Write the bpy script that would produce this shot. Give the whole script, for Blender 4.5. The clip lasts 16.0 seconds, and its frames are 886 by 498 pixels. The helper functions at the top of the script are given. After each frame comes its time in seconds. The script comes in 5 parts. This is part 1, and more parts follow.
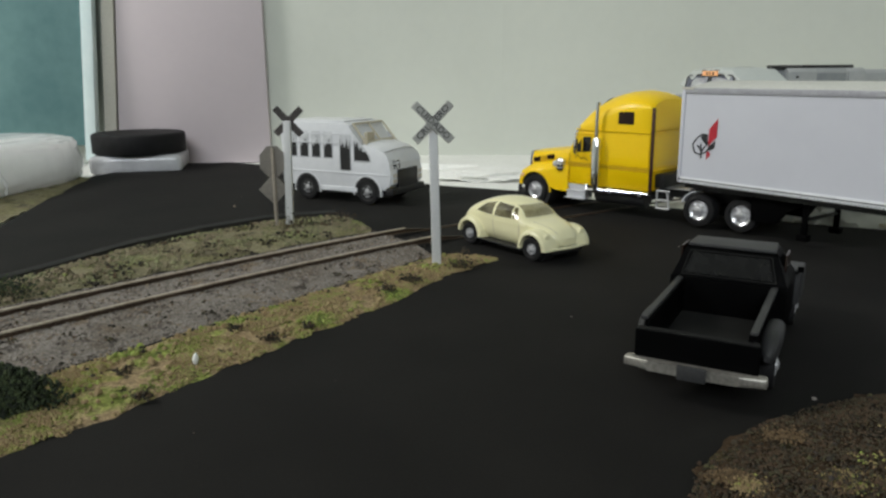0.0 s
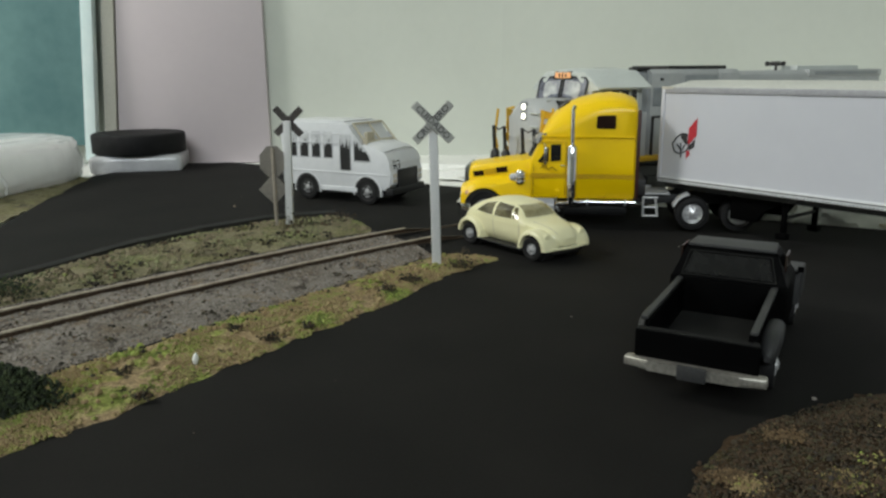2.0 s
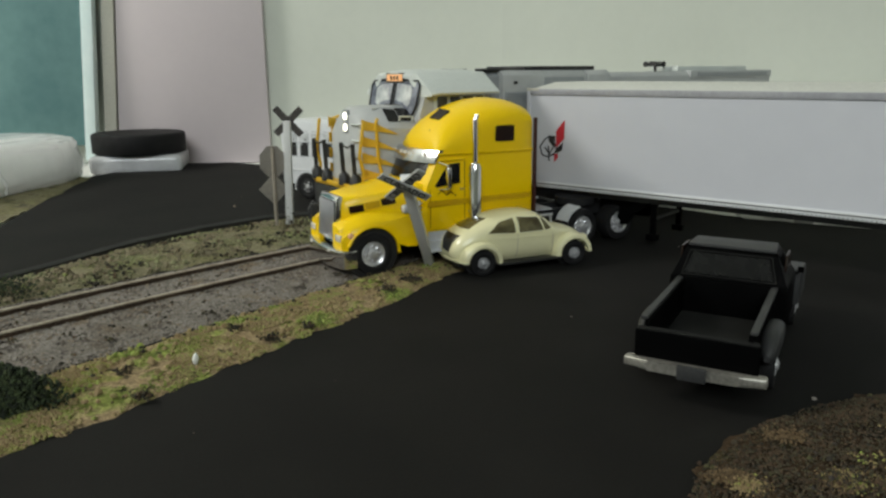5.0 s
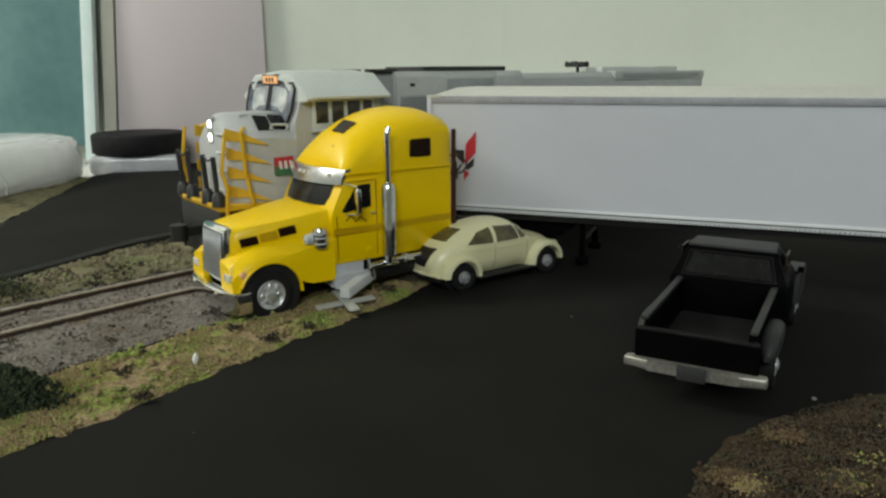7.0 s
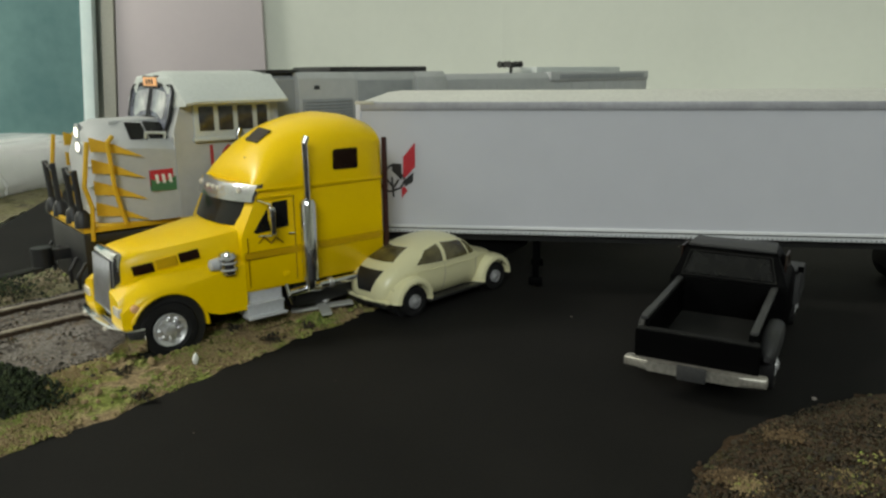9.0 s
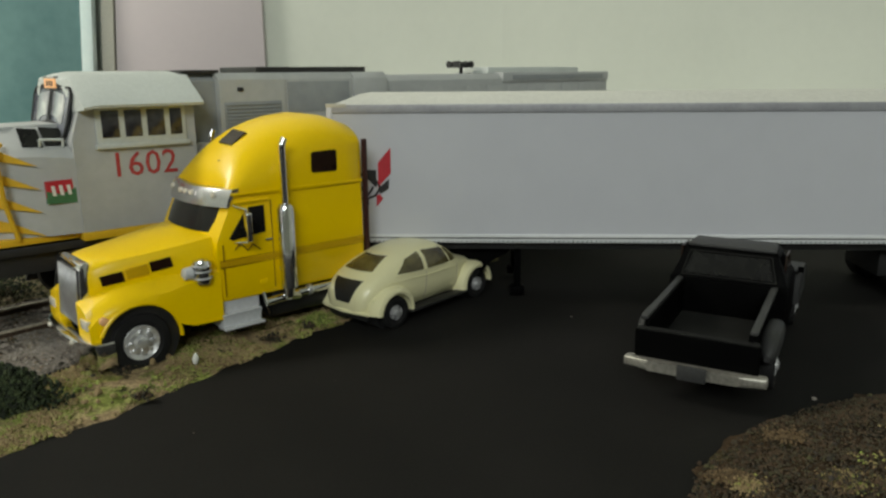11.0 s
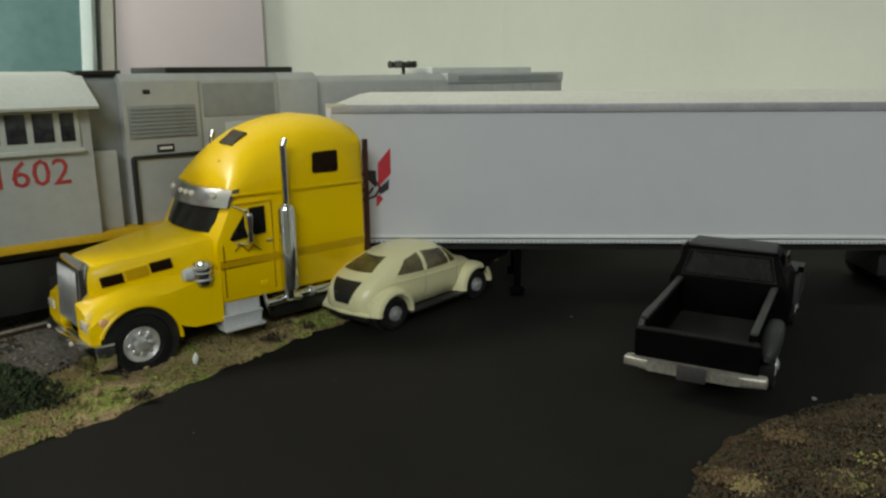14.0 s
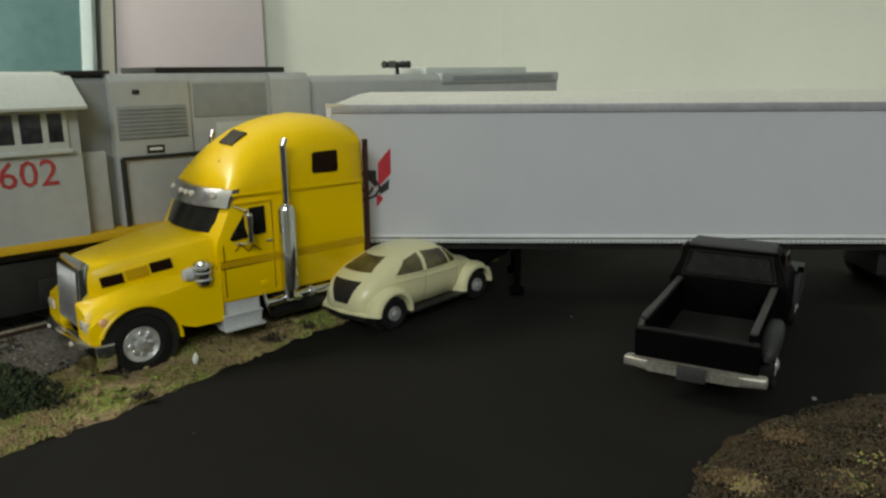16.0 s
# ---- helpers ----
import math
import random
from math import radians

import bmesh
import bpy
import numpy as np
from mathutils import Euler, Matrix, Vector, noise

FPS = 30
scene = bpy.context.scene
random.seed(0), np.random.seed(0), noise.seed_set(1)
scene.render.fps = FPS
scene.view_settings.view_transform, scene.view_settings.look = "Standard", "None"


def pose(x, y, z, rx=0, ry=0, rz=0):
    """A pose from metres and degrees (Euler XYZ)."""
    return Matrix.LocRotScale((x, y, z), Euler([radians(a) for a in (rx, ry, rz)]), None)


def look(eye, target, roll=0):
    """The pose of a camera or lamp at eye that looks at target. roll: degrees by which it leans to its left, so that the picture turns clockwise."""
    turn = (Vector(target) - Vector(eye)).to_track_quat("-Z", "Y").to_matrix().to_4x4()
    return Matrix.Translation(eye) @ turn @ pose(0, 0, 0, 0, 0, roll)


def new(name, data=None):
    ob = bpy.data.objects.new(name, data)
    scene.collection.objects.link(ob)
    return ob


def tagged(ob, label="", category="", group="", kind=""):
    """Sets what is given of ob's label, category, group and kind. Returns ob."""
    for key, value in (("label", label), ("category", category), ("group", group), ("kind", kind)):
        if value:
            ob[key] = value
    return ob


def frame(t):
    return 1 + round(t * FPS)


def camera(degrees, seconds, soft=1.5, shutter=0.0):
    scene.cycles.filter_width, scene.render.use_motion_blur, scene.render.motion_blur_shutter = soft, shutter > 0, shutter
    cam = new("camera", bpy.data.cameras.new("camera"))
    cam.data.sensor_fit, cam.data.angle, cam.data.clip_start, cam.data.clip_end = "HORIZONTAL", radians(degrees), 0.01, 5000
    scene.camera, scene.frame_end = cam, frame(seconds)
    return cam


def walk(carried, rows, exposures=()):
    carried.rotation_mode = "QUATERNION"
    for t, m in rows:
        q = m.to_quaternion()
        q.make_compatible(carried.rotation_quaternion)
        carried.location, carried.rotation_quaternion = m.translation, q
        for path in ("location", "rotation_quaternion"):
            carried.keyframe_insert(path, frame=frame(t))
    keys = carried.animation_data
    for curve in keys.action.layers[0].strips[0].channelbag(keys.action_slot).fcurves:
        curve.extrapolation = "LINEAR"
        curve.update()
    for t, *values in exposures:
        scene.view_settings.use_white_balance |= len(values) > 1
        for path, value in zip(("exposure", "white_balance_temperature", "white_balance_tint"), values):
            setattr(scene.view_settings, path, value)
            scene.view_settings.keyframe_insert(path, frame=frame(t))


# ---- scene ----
S = 1 / 87.0  # the layout is an HO model: all lengths below are full-size metres, shrunk by S


def sp(x, y, z=0.0, rx=0, ry=0, rz=0):
    return pose(x * S, y * S, z * S, rx, ry, rz)


# ---- camera ----
cam = camera(61.72, 16.0, soft=2.5)
EYE = Vector((0, 0, 4.75)) * S
AIM = EYE + Vector((0, math.cos(radians(13.5)), -math.sin(radians(13.5)))) * 0.2
walk(cam, [(0.0, look(EYE, AIM, -0.47)), (16.0, look(EYE, AIM, -0.47))], [(0.0, 0.0, 6350, 10), (0.6, 0.0, 6350, 7), (4.0, 0.0, 6500, 6), (7.0, 0.0, 6650, 4), (9.0, 0.0, 6800, 4), (12.0, 0.0, 6900, 4), (12.7, 0.0, 6900, 4), (16.0, 0.0, 6950, 4)])

# ---- light of the room ----
world = bpy.data.worlds.new("room_air")
world.use_nodes = True
world.node_tree.nodes["Background"].inputs[0].default_value = (0.9, 0.95, 1.0, 1)
world.node_tree.nodes["Background"].inputs[1].default_value = 0.035
scene.world = world


def area_lamp(name, eye, target, size, size_y, watts, colour):
    data = bpy.data.lights.new(name, "AREA")
    data.shape, data.size, data.size_y, data.energy, data.color = "RECTANGLE", size, size_y, watts, colour
    ob = new(name, data)
    ob.matrix_world = look(eye, target)
    return ob


area_lamp("ceiling_tube", (-0.82, 0.2, 0.64), (0.0, 0.3, 0.03), 0.18, 0.26, 5.6, (1.0, 0.97, 0.92))
# added fill behind the camera, brightens the wall and the near sides
area_lamp("front_fill", (-0.1, -1.35, 0.9), (0.0, 0.4, 0.08), 0.8, 0.5, 13.3, (0.92, 0.97, 1.0))

# ---- materials ----


def material(name, a, b, rough=0.6, metal=0.0, scale=40.0, grain=250.0, bump=0.15, mix=0.5, coat=0.0, per_piece=0.0, gloss=0.5):
    """Two colours mixed by noise at two scales, with a fine relief. Scales count per full-size metre of the model."""
    m = bpy.data.materials.new(name)
    m.use_nodes = True
    nt = m.node_tree
    bsdf = nt.nodes["Principled BSDF"]
    tc = nt.nodes.new("ShaderNodeTexCoord")
    n1, n2 = nt.nodes.new("ShaderNodeTexNoise"), nt.nodes.new("ShaderNodeTexNoise")
    for n, s in ((n1, scale), (n2, grain)):
        nt.links.new(tc.outputs["Object"], n.inputs["Vector"])
        n.inputs["Scale"].default_value = s / S
        n.inputs["Detail"].default_value = 5
    add = nt.nodes.new("ShaderNodeMix")
    add.data_type = "FLOAT"
    add.inputs["Factor"].default_value = mix
    nt.links.new(n1.outputs["Fac"], add.inputs["A"])
    nt.links.new(n2.outputs["Fac"], add.inputs["B"])
    ramp = nt.nodes.new("ShaderNodeValToRGB")
    ramp.color_ramp.elements[0].position, ramp.color_ramp.elements[1].position = 0.36, 0.64
    ramp.color_ramp.elements[0].color, ramp.color_ramp.elements[1].color = (*a, 1), (*b, 1)
    nt.links.new(add.outputs["Result"], ramp.inputs["Fac"])
    colour = ramp.outputs["Color"]
    if per_piece:
        info, hsv, mul = nt.nodes.new("ShaderNodeObjectInfo"), nt.nodes.new("ShaderNodeHueSaturation"), nt.nodes.new("ShaderNodeMapRange")
        nt.links.new(info.outputs["Random"], mul.inputs["Value"])
        mul.inputs["To Min"].default_value, mul.inputs["To Max"].default_value = 1 - per_piece, 1 + per_piece
        nt.links.new(mul.outputs["Result"], hsv.inputs["Value"])
        nt.links.new(colour, hsv.inputs["Color"])
        colour = hsv.outputs["Color"]
    nt.links.new(colour, bsdf.inputs["Base Color"])
    bsdf.inputs["Roughness"].default_value, bsdf.inputs["Metallic"].default_value = rough, metal
    bsdf.inputs["Coat Weight"].default_value = coat
    bsdf.inputs["Specular IOR Level"].default_value = gloss
    bsdf.inputs["Coat Roughness"].default_value = 0.12
    if bump:
        bp = nt.nodes.new("ShaderNodeBump")
        bp.inputs["Strength"].default_value, bp.inputs["Distance"].default_value = bump, 0.02 * S
        nt.links.new(n2.outputs["Fac"], bp.inputs["Height"])
        nt.links.new(bp.outputs["Normal"], bsdf.inputs["Normal"])
    return m


def island_material(name, colours, rough=0.9):
    """Loose scatter: each piece takes its own colour from the list."""
    m = bpy.data.materials.new(name)
    m.use_nodes = True
    nt = m.node_tree
    geo, ramp = nt.nodes.new("ShaderNodeNewGeometry"), nt.nodes.new("ShaderNodeValToRGB")
    ramp.color_ramp.interpolation = "CONSTANT"
    while len(ramp.color_ramp.elements) < len(colours):
        ramp.color_ramp.elements.new(0.5)
    for i, c in enumerate(colours):
        ramp.color_ramp.elements[i].position, ramp.color_ramp.elements[i].color = i / len(colours), (*c, 1)
    nt.links.new(geo.outputs["Random Per Island"], ramp.inputs["Fac"])
    nt.links.new(ramp.outputs["Color"], nt.nodes["Principled BSDF"].inputs["Base Color"])
    nt.nodes["Principled BSDF"].inputs["Roughness"].default_value = rough
    return m


def patch_material(name, colours, rough=0.9):
    """Flock: the colours lie in patches over the ground, and each crumb strays a little from its patch."""
    m = bpy.data.materials.new(name)
    m.use_nodes = True
    nt = m.node_tree
    geo, tc, n, ramp, mixer = (nt.nodes.new("ShaderNode" + k) for k in ("NewGeometry", "TexCoord", "TexNoise", "ValToRGB", "Mix"))
    n.inputs["Scale"].default_value, n.inputs["Detail"].default_value, n.inputs["Roughness"].default_value = 0.6 / S, 5, 0.6
    nt.links.new(tc.outputs["Object"], n.inputs["Vector"])
    spread = nt.nodes.new("ShaderNodeMapRange")
    spread.inputs["From Min"].default_value, spread.inputs["From Max"].default_value = 0.34, 0.66
    nt.links.new(n.outputs["Fac"], spread.inputs["Value"])
    mixer.data_type = "FLOAT"
    mixer.inputs["Factor"].default_value = 0.28
    nt.links.new(spread.outputs["Result"], mixer.inputs["A"])
    nt.links.new(geo.outputs["Random Per Island"], mixer.inputs["B"])
    while len(ramp.color_ramp.elements) < len(colours):
        ramp.color_ramp.elements.new(0.5)
    for i, c in enumerate(colours):
        ramp.color_ramp.elements[i].position, ramp.color_ramp.elements[i].color = 0.12 + 0.76 * i / (len(colours) - 1), (*c, 1)
    nt.links.new(mixer.outputs["Result"], ramp.inputs["Fac"])
    nt.links.new(ramp.outputs["Color"], nt.nodes["Principled BSDF"].inputs["Base Color"])
    nt.nodes["Principled BSDF"].inputs["Roughness"].default_value = rough
    return m


def glow_material(name, colour, strength):
    m = bpy.data.materials.new(name)
    m.use_nodes = True
    b = m.node_tree.nodes["Principled BSDF"]
    b.inputs["Base Color"].default_value = (*colour, 1)
    b.inputs["Emission Color"].default_value, b.inputs["Emission Strength"].default_value = (*colour, 1), strength
    return m


ASPHALT = material("black_road_sheet", (0.0038, 0.0035, 0.0031), (0.0096, 0.0089, 0.0079), 0.88, 0, 0.35, 22, 0.2, mix=0.4, gloss=0.18)


def ground_cover(name, patches, dark, grain=16.0):
    """Turf: patches of several colours, dark blotches and a fine grain, all by noise."""
    m = bpy.data.materials.new(name)
    m.use_nodes = True
    nt = m.node_tree
    bsdf = nt.nodes["Principled BSDF"]
    tc = nt.nodes.new("ShaderNodeTexCoord")
    ns = []
    for s, d in ((0.75, 4), (2.6, 5), (grain, 3)):
        n = nt.nodes.new("ShaderNodeTexNoise")
        nt.links.new(tc.outputs["Object"], n.inputs["Vector"])
        n.inputs["Scale"].default_value, n.inputs["Detail"].default_value, n.inputs["Roughness"].default_value = s / S, d, 0.65
        ns.append(n)
    ramp = nt.nodes.new("ShaderNodeValToRGB")
    while len(ramp.color_ramp.elements) < len(patches):
        ramp.color_ramp.elements.new(0.5)
    for i, c in enumerate(patches):
        ramp.color_ramp.elements[i].position, ramp.color_ramp.elements[i].color = 0.33 + 0.34 * i / (len(patches) - 1), (*c, 1)
    nt.links.new(ns[0].outputs["Fac"], ramp.inputs["Fac"])
    blot = nt.nodes.new("ShaderNodeMapRange")
    blot.inputs["From Min"].default_value, blot.inputs["From Max"].default_value = 0.56, 0.66
    nt.links.new(ns[1].outputs["Fac"], blot.inputs["Value"])
    mixer = nt.nodes.new("ShaderNodeMix")
    mixer.data_type = "RGBA"
    mixer.inputs["B"].default_value = (*dark, 1)
    nt.links.new(blot.outputs["Result"], mixer.inputs["Factor"])
    nt.links.new(ramp.outputs["Color"], mixer.inputs["A"])
    hsv, mr = nt.nodes.new("ShaderNodeHueSaturation"), nt.nodes.new("ShaderNodeMapRange")
    mr.inputs["From Min"].default_value, mr.inputs["From Max"].default_value = 0.3, 0.7
    mr.inputs["To Min"].default_value, mr.inputs["To Max"].default_value = 0.45, 1.5
    nt.links.new(ns[2].outputs["Fac"], mr.inputs["Value"])
    nt.links.new(mr.outputs["Result"], hsv.inputs["Value"])
    nt.links.new(mixer.outputs["Result"], hsv.inputs["Color"])
    nt.links.new(hsv.outputs["Color"], bsdf.inputs["Base Color"])
    bsdf.inputs["Roughness"].default_value, bsdf.inputs["Specular IOR Level"].default_value = 0.95, 0.15
    bp = nt.nodes.new("ShaderNodeBump")
    bp.inputs["Strength"].default_value, bp.inputs["Distance"].default_value = 0.7, 0.06 * S
    nt.links.new(ns[2].outputs["Fac"], bp.inputs["Height"])
    nt.links.new(bp.outputs["Normal"], bsdf.inputs["Normal"])
    return m


TURF = ground_cover("dried_turf", [(0.14, 0.17, 0.04), (0.22, 0.25, 0.065), (0.3, 0.225, 0.13), (0.25, 0.18, 0.1), (0.25, 0.28, 0.06)], (0.03, 0.026, 0.014))
TURF_FAR = ground_cover("pale_turf", [(0.12, 0.105, 0.07), (0.17, 0.16, 0.08), (0.21, 0.19, 0.12), (0.17, 0.155, 0.09)], (0.035, 0.03, 0.02))
EARTH = ground_cover("dark_earth", [(0.024, 0.016, 0.011), (0.04, 0.026, 0.015), (0.055, 0.034, 0.018), (0.045, 0.04, 0.016)], (0.012, 0.01, 0.007))
BALLAST = ground_cover("grey_ballast", [(0.13, 0.105, 0.08), (0.17, 0.15, 0.13), (0.22, 0.2, 0.18), (0.17, 0.13, 0.09)], (0.05, 0.042, 0.036), 20.0)
STONES = island_material("ballast_stones", [(0.155, 0.135, 0.12), (0.21, 0.19, 0.17), (0.09, 0.075, 0.062), (0.19, 0.145, 0.105), (0.26, 0.235, 0.21), (0.07, 0.056, 0.045)])
FOAM = patch_material("turf_foam", [(0.15, 0.19, 0.035), (0.22, 0.26, 0.06), (0.28, 0.225, 0.105), (0.26, 0.18, 0.09), (0.22, 0.16, 0.08), (0.25, 0.24, 0.075), (0.2, 0.26, 0.045), (0.1, 0.12, 0.03)])
FOAM_DARK = island_material("dark_foam", [(0.025, 0.02, 0.012), (0.045, 0.032, 0.018), (0.02, 0.018, 0.01), (0.08, 0.05, 0.026), (0.05, 0.045, 0.018)])
FOAM_FAR = patch_material("greyed_turf_foam", [(0.19, 0.22, 0.08), (0.25, 0.25, 0.13), (0.12, 0.12, 0.06), (0.25, 0.2, 0.13), (0.1, 0.085, 0.05), (0.22, 0.25, 0.08)])
FOAM_TAN = island_material("tan_foam", [(0.045, 0.026, 0.012), (0.055, 0.032, 0.015), (0.035, 0.024, 0.012), (0.05, 0.042, 0.022)])
EARTH_TAN = island_material("tan_earth_crumbs", [(0.12, 0.075, 0.035), (0.1, 0.065, 0.03), (0.07, 0.045, 0.02), (0.14, 0.095, 0.05)])
TRAYFILM = material("greyish_tray_plastic", (0.5, 0.5, 0.52), (0.62, 0.62, 0.64), 0.25, 0, 0.5, 3, 0.0, coat=0.4)
CLUMPS = island_material("earth_clumps", [(0.05, 0.03, 0.016), (0.06, 0.034, 0.016), (0.03, 0.025, 0.019), (0.05, 0.038, 0.022), (0.06, 0.056, 0.02), (0.022, 0.018, 0.013), (0.035, 0.028, 0.024)])
REDBROWN = material("dark_red_brown_trim", (0.03, 0.006, 0.004), (0.05, 0.01, 0.006), 0.5, 0, 2, 30, 0.0)
DULLCHROME = material("dull_chrome", (0.5, 0.5, 0.52), (0.68, 0.68, 0.7), 0.3, 0.75, 2, 20, 0.1)
GRILLEGREY = material("dull_grille_metal", (0.05, 0.05, 0.055), (0.1, 0.1, 0.105), 0.4, 0.3, 2, 20, 0.1)
BUSH = island_material("bush_foam", [(0.018, 0.028, 0.01), (0.03, 0.045, 0.016), (0.009, 0.013, 0.006), (0.045, 0.058, 0.022)])
RAIL = material("rusty_rail", (0.035, 0.022, 0.014), (0.09, 0.06, 0.038), 0.55, 0.5, 4, 30, 0.2)
RAILTOP = material("worn_railhead", (0.28, 0.23, 0.175), (0.52, 0.45, 0.36), 0.4, 0.3, 4, 30, 0.1)
TIE = material("brown_sleeper", (0.07, 0.05, 0.035), (0.13, 0.1, 0.075), 0.9, 0, 3, 20, 0.4, per_piece=0.3)
WALLPAINT = material("cream_wall_paint", (0.61, 0.63, 0.565), (0.66, 0.68, 0.61), 0.85, 0, 0.12, 2, 0.0, mix=0.2)
PINKBOARD = material("pinkish_board", (0.53, 0.47, 0.49), (0.57, 0.505, 0.525), 0.8, 0, 0.12, 2, 0.0, mix=0.2)
TEAL = material("teal_board", (0.085, 0.18, 0.185), (0.14, 0.255, 0.25), 0.75, 0, 0.22, 1.5, 0.0, mix=0.3)
PALEFRAME = material("pale_frame", (0.56, 0.68, 0.68), (0.72, 0.8, 0.79), 0.5, 0, 0.2, 3, 0.0, mix=0.2)
BEIGE = material("beige_post", (0.5, 0.48, 0.41), (0.6, 0.57, 0.5), 0.8, 0, 0.5, 9, 0.05)
SHEET = material("white_sheet", (0.8, 0.8, 0.76), (0.88, 0.88, 0.84), 0.7, 0, 0.6, 6, 0.1)
PLASTIC = material("milky_plastic", (0.84, 0.85, 0.85), (0.9, 0.91, 0.91), 0.25, 0, 0.3, 2, 0.0, coat=0.5)
BAGFILM = material("milky_bag_film", (0.9, 0.91, 0.91), (0.96, 0.97, 0.97), 0.16, 0, 0.3, 2, 0.1, coat=0.4)
for n in BAGFILM.node_tree.nodes:
    if n.type == "BSDF_PRINCIPLED":
        n.inputs["Subsurface Weight"].default_value = 0.8
        n.inputs["Subsurface Radius"].default_value = (1, 1, 1)
        n.inputs["Subsurface Scale"].default_value = 0.05
RUBBER = material("black_rubber", (0.005, 0.005, 0.0055), (0.013, 0.0125, 0.013), 0.7, 0, 3, 40, 0.2, gloss=0.25)
YELLOW = material("yellow_plastic", (0.86, 0.56, 0.0), (0.92, 0.61, 0.0), 0.36, 0, 0.6, 30, 0.02, coat=0.12, gloss=0.35)
DARKLINE = material("brown_pinstripe", (0.24, 0.12, 0.0), (0.32, 0.17, 0.0), 0.5, 0, 2, 30, 0.0)
RIMMETAL = material("bright_rim_metal", (0.62, 0.62, 0.64), (0.8, 0.8, 0.82), 0.26, 0.7, 3, 20, 0.1)
VISOR = material("brushed_visor_chrome", (0.5, 0.5, 0.52), (0.7, 0.7, 0.72), 0.2, 0.95, 2, 20, 0.1)
STRIPE = material("amber_brown_stripe", (0.52, 0.3, 0.0), (0.6, 0.36, 0.0), 0.4, 0, 2, 30, 0.0)
PALESTEEL = material("pale_step_metal", (0.5, 0.51, 0.53), (0.62, 0.63, 0.65), 0.35, 0.1, 2, 20, 0.1)
CHROME = material("chrome_plating", (0.66, 0.66, 0.68), (0.82, 0.82, 0.84), 0.09, 1.0, 2, 20, 0.06)
GREYMETAL = material("grey_steel", (0.42, 0.42, 0.43), (0.56, 0.56, 0.57), 0.38, 0.45, 2, 20, 0.1)
BLACKPL = material("black_plastic", (0.008, 0.008, 0.009), (0.02, 0.02, 0.02), 0.5, 0, 2, 30, 0.1)
DARKGLASS = material("dark_window", (0.012, 0.005, 0.003), (0.022, 0.009, 0.005), 0.25, 0, 1, 10, 0.0, gloss=0.25)
TRAILERWHITE = material("white_trailer_skin", (0.54, 0.545, 0.595), (0.585, 0.59, 0.64), 0.42, 0, 0.15, 2, 0.0, mix=0.2)
TRAILERROOF = material("white_trailer_roof", (0.5, 0.5, 0.47), (0.6, 0.6, 0.56), 0.55, 0, 0.4, 12, 0.05)
TOPRAIL = material("grey_top_rail", (0.3, 0.3, 0.33), (0.38, 0.38, 0.41), 0.5, 0.2, 2, 12, 0.05)
RED = material("red_print", (0.42, 0.015, 0.03), (0.5, 0.025, 0.04), 0.5, 0, 3, 20, 0.0)
REDNUM = material("faded_red_print", (0.38, 0.03, 0.035), (0.46, 0.06, 0.06), 0.6, 0, 6, 30, 0.0)
GREENPR = material("green_print", (0.04, 0.14, 0.06), (0.06, 0.18, 0.08), 0.6, 0, 3, 20, 0.0)
INK = material("black_print", (0.012, 0.012, 0.014), (0.02, 0.02, 0.022), 0.6, 0, 3, 20, 0.0)
WHITEPR = material("white_print", (0.7, 0.7, 0.68), (0.76, 0.76, 0.74), 0.6, 0, 3, 20, 0.0)
BLACKGLASS = material("black_window", (0.006, 0.006, 0.006), (0.012, 0.012, 0.012), 0.2, 0, 1, 6, 0.0, gloss=0.3)
WSCREEN = material("hazy_engine_windscreen", (0.05, 0.055, 0.075), (0.24, 0.25, 0.3), 0.2, 0, 1.6, 4, 0.0)
# opaque pale tone: the room's reflection put into the pane's colour
PAINTGLARE = material("painted_windscreen_reflection", (0.2, 0.2, 0.24), (0.6, 0.61, 0.6), 0.12, 0, 1.2, 4, 0.0)
CREAM = material("cream_car_paint", (0.73, 0.69, 0.43), (0.79, 0.75, 0.48), 0.33, 0, 0.8, 30, 0.02, coat=0.2)
CREAMGLASS = material("smoky_cream_window", (0.045, 0.035, 0.015), (0.15, 0.13, 0.06), 0.12, 0, 1.5, 4, 0.0, coat=0.3)
CREAMPANE = material("milky_cream_windscreen", (0.24, 0.21, 0.11), (0.46, 0.42, 0.25), 0.14, 0, 1.5, 4, 0.0, coat=0.3)
VANWHITE = material("white_van_paint", (0.64, 0.65, 0.67), (0.7, 0.71, 0.73), 0.35, 0, 0.4, 5, 0.0, coat=0.2)
VANGLASS = material("grey_van_window", (0.4, 0.41, 0.43), (0.58, 0.59, 0.6), 0.3, 0, 2.6, 7, 0.0)
TAN = material("tan_interior", (0.42, 0.38, 0.28), (0.55, 0.5, 0.38), 0.6, 0, 3, 20, 0.1)
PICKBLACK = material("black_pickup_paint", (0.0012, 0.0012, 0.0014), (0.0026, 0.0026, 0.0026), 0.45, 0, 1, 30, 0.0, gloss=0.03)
# greyer tone of the black for rails, wings, mudguards and roof edge
PICKGREY = material("greyed_black_paint", (0.016, 0.0165, 0.017), (0.04, 0.04, 0.041), 0.55, 0, 1.4, 30, 0.05)
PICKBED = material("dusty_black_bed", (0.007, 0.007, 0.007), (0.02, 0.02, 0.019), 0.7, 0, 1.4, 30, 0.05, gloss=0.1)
BUMPERMETAL = material("dull_bumper_metal", (0.2, 0.19, 0.17), (0.4, 0.38, 0.34), 0.45, 0.6, 2.2, 20, 0.1)
